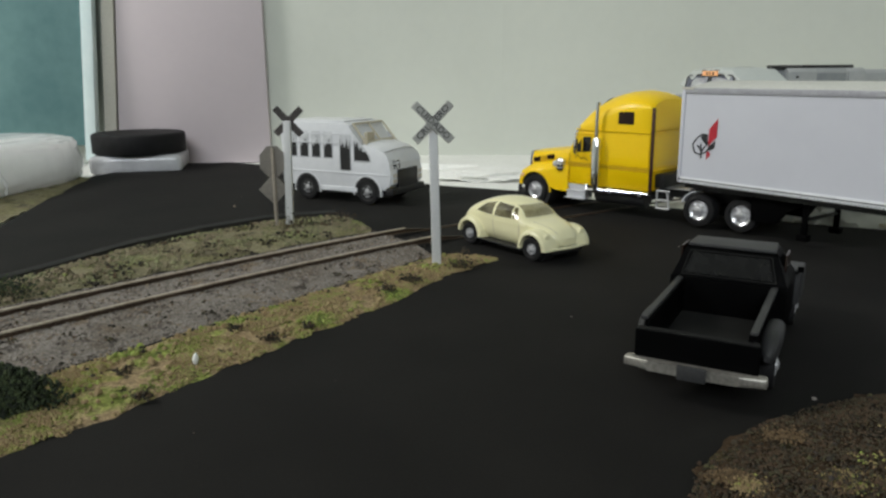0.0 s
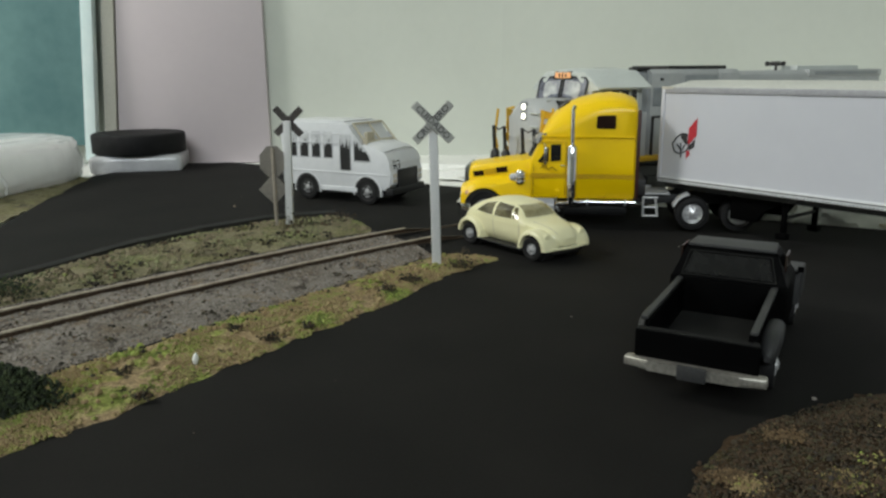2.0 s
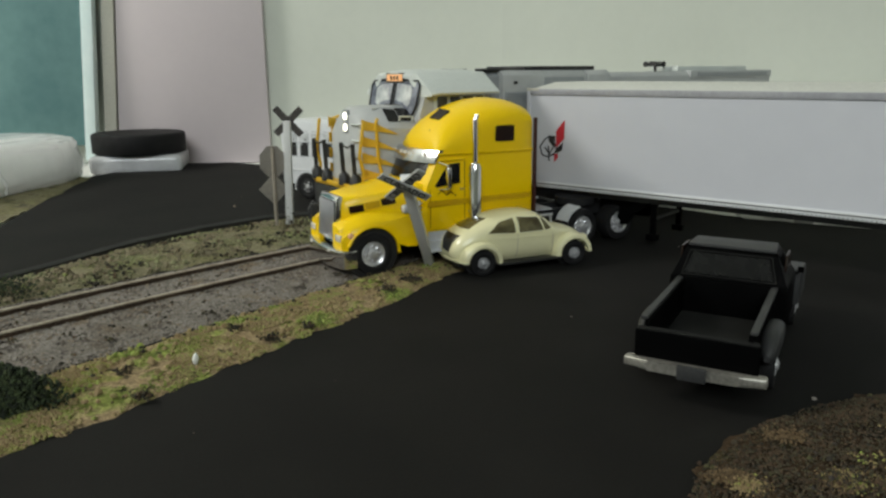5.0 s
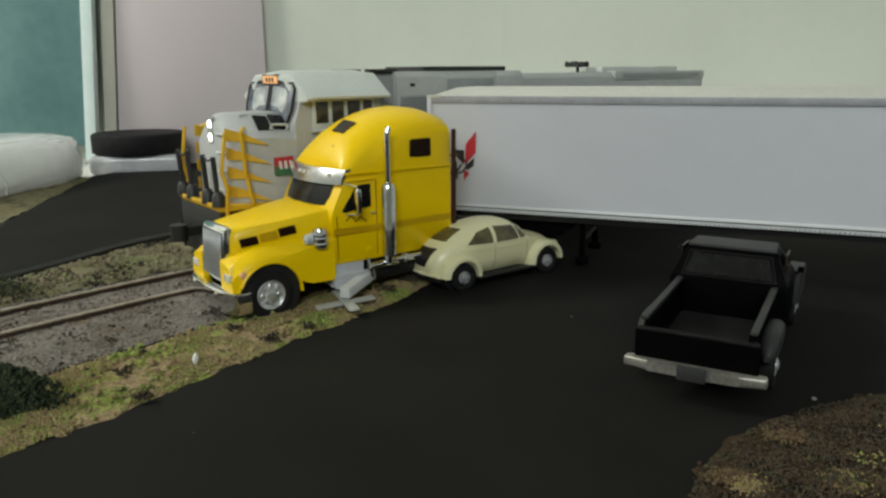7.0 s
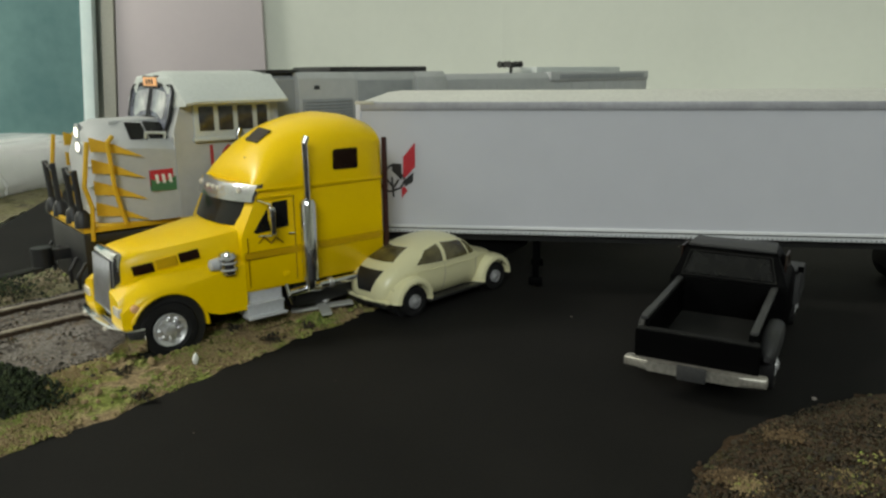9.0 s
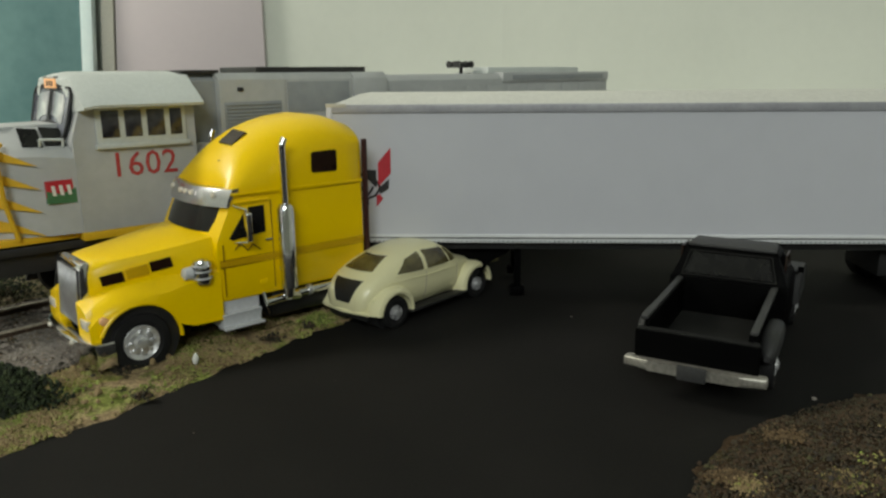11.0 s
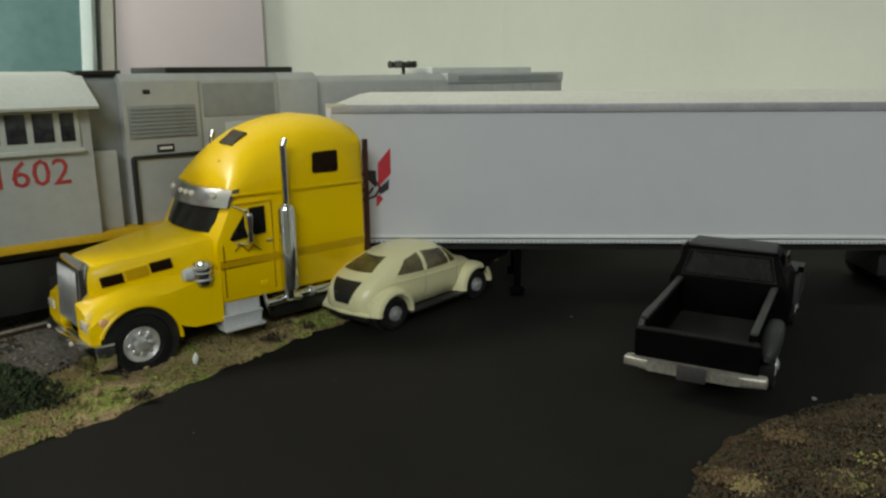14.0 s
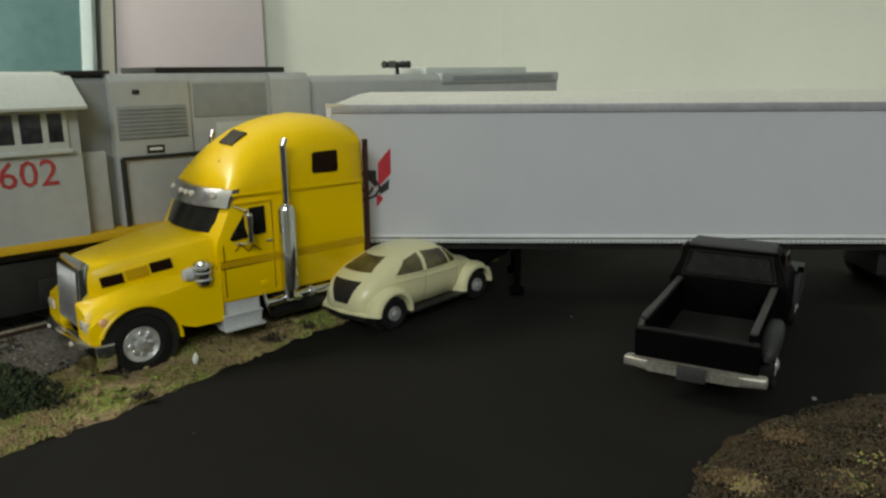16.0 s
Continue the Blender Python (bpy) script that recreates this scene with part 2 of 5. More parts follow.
LOCOGREY = material("grey_engine_paint", (0.385, 0.395, 0.395), (0.46, 0.47, 0.47), 0.6, 0, 0.5, 5, 0.03, mix=0.35)
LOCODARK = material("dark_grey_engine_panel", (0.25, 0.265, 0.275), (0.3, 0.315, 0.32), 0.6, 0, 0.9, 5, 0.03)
LOUVRE = material("blue_grey_louvre", (0.2, 0.22, 0.235), (0.25, 0.27, 0.285), 0.55, 0, 0.9, 5, 0.03)
LOCOROOF = material("pale_engine_roof", (0.5, 0.53, 0.51), (0.58, 0.61, 0.59), 0.6, 0, 0.9, 16, 0.06)
RAILYELLOW = material("orange_yellow_paint", (0.62, 0.36, 0.01), (0.7, 0.43, 0.02), 0.5, 0, 2, 20, 0.05)
CABGLASS = material("engine_window", (0.012, 0.012, 0.015), (0.06, 0.06, 0.07), 0.15, 0, 2.0, 6, 0.0, coat=0.15)
SIGNWHITE = material("white_sign_board", (0.36, 0.36, 0.335), (0.46, 0.46, 0.43), 0.6, 0, 2, 20, 0.05)
SIGNBACK = material("dark_sign_back", (0.035, 0.03, 0.028), (0.07, 0.06, 0.055), 0.7, 0, 2, 20, 0.1)
POSTWHITE = material("white_post_paint", (0.6, 0.6, 0.6), (0.7, 0.7, 0.7), 0.6, 0, 1.2, 20, 0.05)
TAUPEPOST = material("pale_taupe_post", (0.24, 0.21, 0.17), (0.33, 0.29, 0.24), 0.7, 0, 1.6, 14, 0.1)
TAUPE = material("taupe_sign_back", (0.17, 0.155, 0.135), (0.25, 0.23, 0.2), 0.7, 0, 1.6, 14, 0.1)
HEADLIGHT = glow_material("lit_headlight", (1.0, 0.93, 0.78), 4.0)
NUMBERGLOW = glow_material("lit_number_board", (0.9, 0.45, 0.2), 0.2)
LENS = material("pale_lens", (0.6, 0.56, 0.48), (0.75, 0.7, 0.6), 0.15, 0, 2, 20, 0.0, coat=0.5)
AMBER = material("amber_lens", (0.75, 0.4, 0.2), (0.85, 0.5, 0.28), 0.25, 0, 2, 20, 0.0)

# ---- mesh helpers ----


def part(name, bm, mat, parent=None, label="", smooth=True):
    """Links a bmesh, drawn in full-size metres, as one mesh object of the model's size."""
    bmesh.ops.recalc_face_normals(bm, faces=bm.faces)
    bmesh.ops.scale(bm, vec=(S, S, S), verts=bm.verts)
    me = bpy.data.meshes.new(name)
    bm.to_mesh(me)
    bm.free()
    me.materials.append(mat)
    if smooth:
        me.shade_smooth()
        try:
            me.set_sharp_from_angle(angle=radians(38))
        except AttributeError:
            pass
    ob = new(name, me)
    if parent is not None:
        ob.parent = parent
    if label:
        ob["label"] = label
    return ob


def thing(name, m, label, category, group=""):
    ob = new(name)
    ob.empty_display_size = 0.005
    ob.matrix_world = m
    return tagged(ob, label, category, group)


def box(bm, x0, x1, y0, y1, z0, z1, bevel=0.0, seg=2):
    r = bmesh.ops.create_cube(bm, size=1)
    vs = r["verts"]
    for v in vs:
        v.co = Vector((x0 + (v.co.x + 0.5) * (x1 - x0), y0 + (v.co.y + 0.5) * (y1 - y0), z0 + (v.co.z + 0.5) * (z1 - z0)))
    if bevel:
        es = list({e for v in vs for e in v.link_edges})
        bmesh.ops.bevel(bm, geom=es, offset=bevel, segments=seg, affect="EDGES", profile=0.6)
    return bm


def bx(*a, **k):
    return box(bmesh.new(), *a, **k)


def tube(bm, p, q, r, r2=None, seg=12, caps=True):
    p, q = Vector(p), Vector(q)
    d = q - p
    m = Matrix.Translation((p + q) / 2) @ d.to_track_quat("Z", "Y").to_matrix().to_4x4()
    bmesh.ops.create_cone(bm, cap_ends=caps, segments=seg, radius1=r, radius2=r if r2 is None else r2, depth=d.length, matrix=m)
    return bm


def tb(*a, **k):
    return tube(bmesh.new(), *a, **k)


def bent(bm, pts, r, seg=8):
    for a, b in zip(pts, pts[1:]):
        tube(bm, a, b, r, seg=seg)
    for p in pts[1:-1]:
        bmesh.ops.create_icosphere(bm, subdivisions=1, radius=r * 1.04, matrix=Matrix.Translation(p))
    return bm


def prism(bm, poly, lo, hi, axis="y", bevel=0.0):
    """A polygon extruded along an axis. axis y: poly in (x, z); x: (y, z); z: (x, y)."""
    def at(u, v, w):
        return {"y": (u, w, v), "x": (w, u, v), "z": (u, v, w)}[axis]
    a = [bm.verts.new(at(u, v, lo)) for u, v in poly]
    b = [bm.verts.new(at(u, v, hi)) for u, v in poly]
    fs = [bm.faces.new(a), bm.faces.new(b[::-1])]
    n = len(poly)
    for i in range(n):
        fs.append(bm.faces.new((a[i], a[(i + 1) % n], b[(i + 1) % n], b[i])))
    if bevel:
        bmesh.ops.bevel(bm, geom=list({e for f in fs for e in f.edges}), offset=bevel, segments=2, affect="EDGES", profile=0.6)
    return bm


def pr(*a, **k):
    return prism(bmesh.new(), *a, **k)


def loft(bm, rings, caps=True):
    rows = [[bm.verts.new(p) for p in r] for r in rings]
    n = len(rows[0])
    for a, b in zip(rows, rows[1:]):
        for i in range(n):
            bm.faces.new((a[i], a[(i + 1) % n], b[(i + 1) % n], b[i]))
    if caps:
        bm.faces.new(rows[0])
        bm.faces.new(rows[-1][::-1])
    return bm


def lathe(bm, prof, axis="y", at=(0, 0, 0), seg=24):
    """Turns a profile of (distance along the axis, radius) about the axis through a point."""
    rings = []
    for w, r in prof:
        ring = []
        for i in range(seg):
            a = 2 * math.pi * i / seg
            u, v = r * math.cos(a), r * math.sin(a)
            ring.append(Vector(at) + Vector({"y": (u, w, v), "x": (w, u, v), "z": (u, v, w)}[axis]))
        rings.append(ring)
    return loft(bm, rings)


def sweep_arc(bm, prof, cx, cz, a0, a1, seg=16):
    """Carries a closed profile of (y, radius) round an arc in the x-z plane: a mudguard."""
    rings = []
    for i in range(seg + 1):
        a = radians(a0 + (a1 - a0) * i / seg)
        rings.append([Vector((cx + r * math.cos(a), y, cz + r * math.sin(a))) for y, r in prof])
    return loft(bm, rings)


class Shell:
    """A body of rounded cross-sections. Stations: x, half width, bottom, top, roundness."""

    def __init__(self, stations):
        self.st = np.array(sorted(stations), float)

    def at(self, x):
        s = self.st
        i = int(np.clip(np.searchsorted(s[:, 0], x) - 1, 0, len(s) - 2))
        p0, p1, p2, p3 = s[max(i - 1, 0)], s[i], s[i + 1], s[min(i + 2, len(s) - 1)]
        h = p2[0] - p1[0]
        t = min(max((x - p1[0]) / h, 0), 1)
        m1 = (p2 - p0) / max(p2[0] - p0[0], 1e-6) * h
        m2 = (p3 - p1) / max(p3[0] - p1[0], 1e-6) * h
        v = (2 * t ** 3 - 3 * t ** 2 + 1) * p1 + (t ** 3 - 2 * t ** 2 + t) * m1 + (3 * t ** 2 - 2 * t ** 3) * p2 + (t ** 3 - t ** 2) * m2
        return v[1:]

    def mesh(self, bm, steps=40, n=28):
        rings = []
        x0, x1 = self.st[0, 0], self.st[-1, 0]
        for k in range(steps + 1):
            x = x0 + (x1 - x0) * k / steps
            w, lo, hi, p = self.at(x)
            ring = []
            for i in range(n):
                a = 2 * math.pi * (i + 0.5) / n
                c, s_ = math.cos(a), math.sin(a)
                ring.append(Vector((x, w * math.copysign(abs(c) ** (2 / p), c), (lo + hi) / 2 + (hi - lo) / 2 * math.copysign(abs(s_) ** (2 / p), s_))))
            rings.append(ring)
        return loft(bm, rings)

    def inside(self, q):
        if not self.st[0, 0] <= q.x <= self.st[-1, 0]:
            return False
        w, lo, hi, p = self.at(q.x)
        return abs(q.y / max(w, 1e-4)) ** p + abs((q.z - (lo + hi) / 2) / max((hi - lo) / 2, 1e-4)) ** p < 1

    def hit(self, q, way):
        q, way = Vector(q), Vector(way)
        for _ in range(160):
            if self.inside(q):
                break
            q = q + way * 0.02
        for step in (0.01, 0.005, 0.0025):
            q = q + way * (-step if self.inside(q) else step)
        return q

    def patch(self, bm, corners, way, off=0.012, nu=6, nv=6):
        """A pane that lies on the body: four corners outside it, sent along way until they meet it."""
        c = [Vector(v) for v in corners]
        way = Vector(way).normalized()
        g = []
        for j in range(nv + 1):
            row = []
            for i in range(nu + 1):
                u, v = i / nu, j / nv
                p = (c[0] * (1 - u) + c[1] * u) * (1 - v) + (c[3] * (1 - u) + c[2] * u) * v
                row.append(bm.verts.new(self.hit(p, way) - way * off))
            g.append(row)
        for j in range(nv):
            for i in range(nu):
                bm.faces.new((g[j][i], g[j][i + 1], g[j + 1][i + 1], g[j + 1][i]))
        r = bmesh.ops.extrude_face_region(bm, geom=list(bm.faces))
        bmesh.ops.translate(bm, vec=way * off * 1.6, verts=[v for v in r["geom"] if isinstance(v, bmesh.types.BMVert)])
        return bm


class CarShell(Shell):
    """A small car's body: a tub up to the belt line and a narrower dome above it. Stations: x, half width, bottom, belt, top."""

    def half(self, x, z):
        w, lo, belt, top = self.at(x)
        if z < belt:
            f = max((z - lo) / max(belt - lo, 1e-4), 0)
            return w * (1 - 0.25 * (1 - f) ** 4)
        f = min((z - belt) / max(top - belt, 1e-4), 1)
        return w * (1 - 0.15 * f) * (1 - f ** 3.4) ** (1 / 2.3)

    def mesh(self, bm, steps=60, n=16):
        rings = []
        x0, x1 = self.st[0, 0], self.st[-1, 0]
        for k in range(steps + 1):
            x = x0 + (x1 - x0) * k / steps
            w, lo, belt, top = self.at(x)
            zs = [lo + (belt - lo) * i / 6 for i in range(6)] + [belt + (top - belt) * math.sin(math.pi / 2 * i / n) for i in range(n + 1)]
            right = [Vector((x, -self.half(x, z), z)) for z in zs[:-1]] + [Vector((x, 0, zs[-1]))]
            rings.append(right + [Vector((p.x, -p.y, p.z)) for p in reversed(right[:-1])])
        return loft(bm, rings)

    def inside(self, q):
        if not self.st[0, 0] <= q.x <= self.st[-1, 0]:
            return False
        w, lo, belt, top = self.at(q.x)
        return lo < q.z < top and abs(q.y) < self.half(q.x, q.z)


def slab(bm, corners, out, thick=0.03):
    """A flat pane through its corners, thick along out."""
    out = Vector(out).normalized() * thick
    return loft(bm, [[Vector(c) - out * 0.5 for c in corners], [Vector(c) + out * 0.5 for c in corners]])


def sb(*a, **k):
    return slab(bmesh.new(), *a, **k)


def wheel(parent, x, y, r, width, side, rim_mat, style="spoked", name="wheel"):
    """A tyre and its rim; side +1 shows the rim to the left of the thing, -1 to the right."""
    w = width / 2
    tyre = part(name, lathe(bmesh.new(), [(-w * .6, r * .55), (-w, r * .72), (-w * .92, r * .95), (-w * .6, r), (w * .6, r), (w * .92, r * .95), (w, r * .72), (w * .6, r * .55)], at=(x, y, r), seg=28), RUBBER, parent, "black rubber tyre with a moulded hub")
    o = y + side * w * 0.86
    bm = bmesh.new()
    d = side * 0.05
    k = .6 if style == "spoked" else .45
    lathe(bm, [(o - y - d * 2.5, r * k * .85), (o - y, r * k), (o - y + d * .3, r * k * .96), (o - y - d * .6, r * .42), (o - y - d * .2, r * .26), (o - y + d * .8, r * .2), (o - y + d * 1.1, r * .12), (o - y + d * 1.1, 0.004)], at=(x, y, r), seg=24)
    n = 8 if style == "spoked" else 5
    for i in range(n):
        a = 2 * math.pi * i / n
        p = Vector((x + r * .36 * math.cos(a), o - d * .9, r + r * .36 * math.sin(a)))
        tube(bm, p, p + Vector((0, d * 1.3, 0)), r * 0.07, seg=8)
    part("rim", bm, rim_mat, tyre)
    return tyre


def words(name, text, size, m, mat, parent, depth=0.01, align="CENTER"):
    cu = bpy.data.curves.new(name, "FONT")
    cu.body, cu.size, cu.extrude, cu.align_x, cu.align_y, cu.resolution_u = text, size * S, depth * S, align, "CENTER", 2
    cu.materials.append(mat)
    ob = new(name, cu)
    ob.parent = parent
    ob.matrix_parent_inverse = Matrix()
    ob.matrix_basis = m
    return ob

# ---- the setting ----
TRACK_X, TRACK_Y, TRACK_TURN = -2.42, 20.0, radians(48.18)
BEND_FROM, BEND = -7.5, -0.013


def track(s, side=0.0):
    """The place on the line s metres along it, side metres to its left, and its heading: straight, then a wide bend."""
    d = Vector((math.cos(TRACK_TURN), math.sin(TRACK_TURN)))
    p = Vector((TRACK_X, TRACK_Y)) + d * min(s, BEND_FROM)
    a = TRACK_TURN
    if s > BEND_FROM:
        a = TRACK_TURN + BEND * (s - BEND_FROM)
        p += Vector((math.sin(a) - math.sin(TRACK_TURN), math.cos(TRACK_TURN) - math.cos(a))) / BEND
    return p + Vector((-math.sin(a), math.cos(a))) * side, a


def polyline(pts, n):
    pts = [Vector(p) for p in pts]
    ls = [0]
    for a, b in zip(pts, pts[1:]):
        ls.append(ls[-1] + (b - a).length)
    out = []
    for i in range(n + 1):
        l = ls[-1] * i / n
        k = min(max(j for j in range(len(ls)) if ls[j] <= l + 1e-9), len(pts) - 2)
        out.append(pts[k].lerp(pts[k + 1], (l - ls[k]) / (ls[k + 1] - ls[k])))
    return out


def strip_points(a, b, nu, nv):
    a, b = polyline(a, nu), polyline(b, nu)
    return [[a[i].lerp(b[i], j / nv) for j in range(nv + 1)] for i in range(nu + 1)]


def strip(name, a, b, nu, nv, mat, base, crown, rough, label, edge=0.35, kind="structure"):
    """A raised bed between two lines, its middle crowned, its outline ragged and its top uneven."""
    bm = bmesh.new()
    rows = []
    for i, row in enumerate(strip_points(a, b, nu, nv)):
        line = []
        for j, p in enumerate(row):
            t = j / nv
            n = noise.noise(Vector((p.x * 1.7, p.y * 1.7, 3.0))) * 0.6 + noise.noise(Vector((p.x * 5.1, p.y * 5.1, 7.0))) * 0.4
            rim = min(t, 1 - t, 0.25) * 4
            q = p.copy()
            if j in (0, nv):
                q += Vector((noise.noise(Vector((p.x * 2.2, p.y * 2.2, 1))), noise.noise(Vector((p.x * 2.2, p.y * 2.2, 9))))) * edge
            line.append(bm.verts.new((q.x, q.y, base + (crown + rough * n) * rim if 0 < j < nv else -0.01)))
        rows.append(line)
    for r0, r1 in zip(rows, rows[1:]):
        for j in range(nv):
            bm.faces.new((r0[j], r0[j + 1], r1[j + 1], r1[j]))
    ob = part(name, bm, mat)
    return tagged(ob, label, "", "", kind)


def scatter(name, spots, mat, label, size, flat=0.6, category=""):
    """Many loose crumbs, joined: stones or flock."""
    verts, faces = [], []
    for x, y, z, k in spots:
        s = size * k
        a = random.uniform(0, 6.28)
        o = len(verts)
        n = 5
        h = s * flat * random.uniform(0.7, 1.3)
        for i in range(n):
            r = s * random.uniform(0.6, 1.1)
            verts.append((x + r * math.cos(a + 6.283 * i / n), y + r * math.sin(a + 6.283 * i / n), z + h * random.uniform(0.0, 0.3)))
        for i in range(n):
            r = s * random.uniform(0.3, 0.75)
            verts.append((x + r * math.cos(a + 6.283 * (i + .5) / n), y + r * math.sin(a + 6.283 * (i + .5) / n), z + h * random.uniform(0.7, 1.15)))
        verts.append((x, y, z + h * 1.25))
        for i in range(n):
            j = (i + 1) % n
            faces += [(o + i, o + j, o + n + i), (o + j, o + n + j, o + n + i), (o + n + i, o + n + j, o + 2 * n)]
    me = bpy.data.meshes.new(name)
    me.from_pydata([(v[0] * S, v[1] * S, v[2] * S) for v in verts], [], faces)
    me.materials.append(mat)
    return tagged(new(name, me), label, category, "", "stuff")


def on_strip(a, b, n, lo=0.04, hi=0.96, z=0.0, crown=0.0, clump=0.0, seed=0, cut=-9.0, sizes=(0.5, 1.5)):
    rnd = random.Random(seed)
    rows = strip_points(a, b, 60, 1)
    out = []
    while len(out) < n:
        i, t = rnd.randrange(60), rnd.uniform(lo, hi)
        f = rnd.random()
        p = rows[i][0].lerp(rows[i][1], t).lerp(rows[i + 1][0].lerp(rows[i + 1][1], t), f)
        if clump and noise.noise(Vector((p.x * clump, p.y * clump, seed))) < cut:
            continue
        out.append((p.x, p.y, z + crown * min(t, 1 - t, 0.25) * 4 - 0.02, rnd.uniform(*sizes)))
    return out


def flat_sheet(name, pts, z, mat, label, thick=0.12):
    return tagged(part(name, pr(pts, z - thick, z, "z"), mat, smooth=False), label, "", "", "structure")


# table and road surfaces
tagged(part("ground", bx(-88, 130, -60, 41.6, -1.2, -0.13), SHEET, smooth=False), "white sheet laid over the table top", "", "", "structure")
flat_sheet("road", [(-70, -40), (60, -40), (60, 17.5), (13.4, 21.7), (11.1, 23.0), (9.4, 24.3), (8.2, 25.6), (6.5, 26.9), (3.1, 29.8), (0.0, 31.4), (-3.0, 33.6), (-6.5, 36.5), (-9.0, 39.0), (-11.5, 40.4), (-13.9, 40.3), (-16.2, 36.7), (-16.7, 35.2), (-16.4, 32.9), (-14.3, 23.5), (-19, 12), (-70, 2)], 0.0, ASPHALT, "matt black road sheet crossing the railway")

GRASS_EDGE = [(-12.0, 0.0), (-8.4, 4.6), (-5.63, 8.52), (-4.7, 9.68), (-3.58, 11.39), (-2.38, 13.12), (-1.01, 15.0), (0.08, 16.97), (1.5, 18.6)]
BED_NEAR = [tuple(track(s, o)[0]) for s, o in ((-27, -3.0), (-22, -3.0), (-17, -2.9), (-12, -2.9), (-8, -2.8), (-4, -2.5), (-1.0, -2.1), (0.9, -1.9))]
BED_FAR = [tuple(track(s, 1.75)[0]) for s in (-27, -22, -17, -12, -8, -4, -1.0, 1.6)]
FAR_EDGE = [(-24.0, 3.0), (-15.5, 10.0), (-10.02, 17.02), (-8.75, 20.16), (-7.3, 22.2), (-5.63, 23.87), (-3.6, 24.6)]
strip("verge_near", GRASS_EDGE, BED_NEAR, 130, 18, TURF, 0.0, 0.05, 0.09, "tan and olive flocked turf beside the track")
strip("track_bed", BED_NEAR, BED_FAR, 90, 12, BALLAST, 0.02, 0.09, 0.05, "grey gravel ballast under the rails", edge=0.15)
strip("verge_far", BED_FAR, FAR_EDGE, 90, 10, TURF_FAR, 0.02, 0.12, 0.1, "pale flocked turf between track and far road")
CORNER_A = [(2.2, 3.0), (2.45, 6.6), (2.75, 7.6), (3.06, 8.17), (4.08, 9.18), (5.12, 9.77), (5.81, 10.0), (6.7, 10.25), (9.5, 10.6)]
CORNER_B = [(3.5, 2.0), (4.2, 4.0), (5.0, 5.0), (5.6, 5.4), (6.4, 6.0), (7.0, 6.3), (7.6, 6.6), (8.4, 6.8), (11.0, 7.0)]
strip("verge_corner", CORNER_A, CORNER_B, 60, 14, EARTH, 0.03, 0.2, 0.16, "brown earth and flock mound at the road corner")
FIELD_A = [(-14.4, 21.0), (-14.9, 26.0), (-15.8, 31.0), (-16.4, 34.5)]
FIELD_B = [(-24.0, 19.0), (-23.0, 26.0), (-22.0, 31.0), (-20.0, 35.0)]
strip("verge_field", FIELD_A, FIELD_B, 30, 10, TURF_FAR, 0.02, 0.12, 0.1, "olive turf beyond the far road")
# raised dark lip along the far road
lip = bmesh.new()
for a, b in zip(polyline(FAR_EDGE, 40), polyline(FAR_EDGE, 40)[1:]):
    tube(lip, (a.x - .05, a.y + .12, 0.08), (b.x - .05, b.y + .12, 0.08), 0.13, seg=6)
tagged(part("kerb", lip, BLACKPL), "black cut edge of the road sheet", "", "", "structure")

scatter("ballast_gravel", on_strip(BED_NEAR, BED_FAR, 24000, 0.02, 0.98, 0.02, 0.1, seed=3), STONES, "loose grey gravel stones", 0.03)
scatter("turf_flock", on_strip(GRASS_EDGE, BED_NEAR, 26000, 0.03, 1.0, 0.03, 0.06, clump=0.9, cut=-0.15, seed=5) + on_strip(GRASS_EDGE, BED_NEAR, 6000, 0.0, 0.5, 0.02, 0.06, clump=1.4, cut=0.1, seed=6, sizes=(0.8, 2.2)), FOAM, "crumbled olive and tan scenic flock", 0.018, 0.8)
scatter("turf_clumps", on_strip(GRASS_EDGE, BED_NEAR, 1000, 0.04, 1.0, 0.03, 0.07, clump=1.1, cut=-0.05, seed=41, sizes=(0.5, 1.6)), FOAM, "larger olive and tan flock clumps", 0.05, 0.75)
scatter("verge_clumps", on_strip(BED_FAR, FAR_EDGE, 1800, 0.04, 0.96, 0.04, 0.12, clump=1.1, cut=-0.05, seed=43, sizes=(0.5, 1.6)), FOAM_FAR, "larger greyish green flock clumps", 0.055, 0.75)
scatter("verge_flock", on_strip(BED_FAR, FAR_EDGE, 18000, 0.0, 0.97, 0.04, 0.12, clump=0.9, cut=-0.1, seed=8) + on_strip(FIELD_A, FIELD_B, 1500, 0.0, 1.0, 0.04, 0.12, seed=9), FOAM_FAR, "crumbled greyish green scenic flock", 0.024, 0.8)
scatter("dark_flock", on_strip(GRASS_EDGE, BED_FAR, 900, 0.05, 0.95, 0.04, 0.08, clump=2.6, cut=0.34, seed=11, sizes=(0.6, 1.7)) + on_strip(GRASS_EDGE, BED_FAR, 350, 0.03, 0.95, 0.04, 0.08, seed=13, sizes=(0.5, 1.5)) + on_strip(BED_FAR, FAR_EDGE, 1500, 0.0, 1.0, 0.05, 0.12, clump=1.2, cut=0.12, seed=12, sizes=(0.8, 2.2)), FOAM_DARK, "dark brown flock clumps", 0.032, 0.8)
scatter("corner_flock", on_strip(CORNER_A, CORNER_B, 30000, 0.02, 0.98, 0.06, 0.24, seed=14, sizes=(0.5, 1.6)), FOAM_DARK, "dark brown and black earth crumbs", 0.015, 0.8)
scatter("corner_dust", on_strip(CORNER_A, CORNER_B, 6000, 0.02, 0.8, 0.07, 0.24, clump=1.7, cut=0.0, seed=31, sizes=(0.5, 1.5)), FOAM_TAN, "tan patches of earth on the corner mound", 0.022, 0.8)
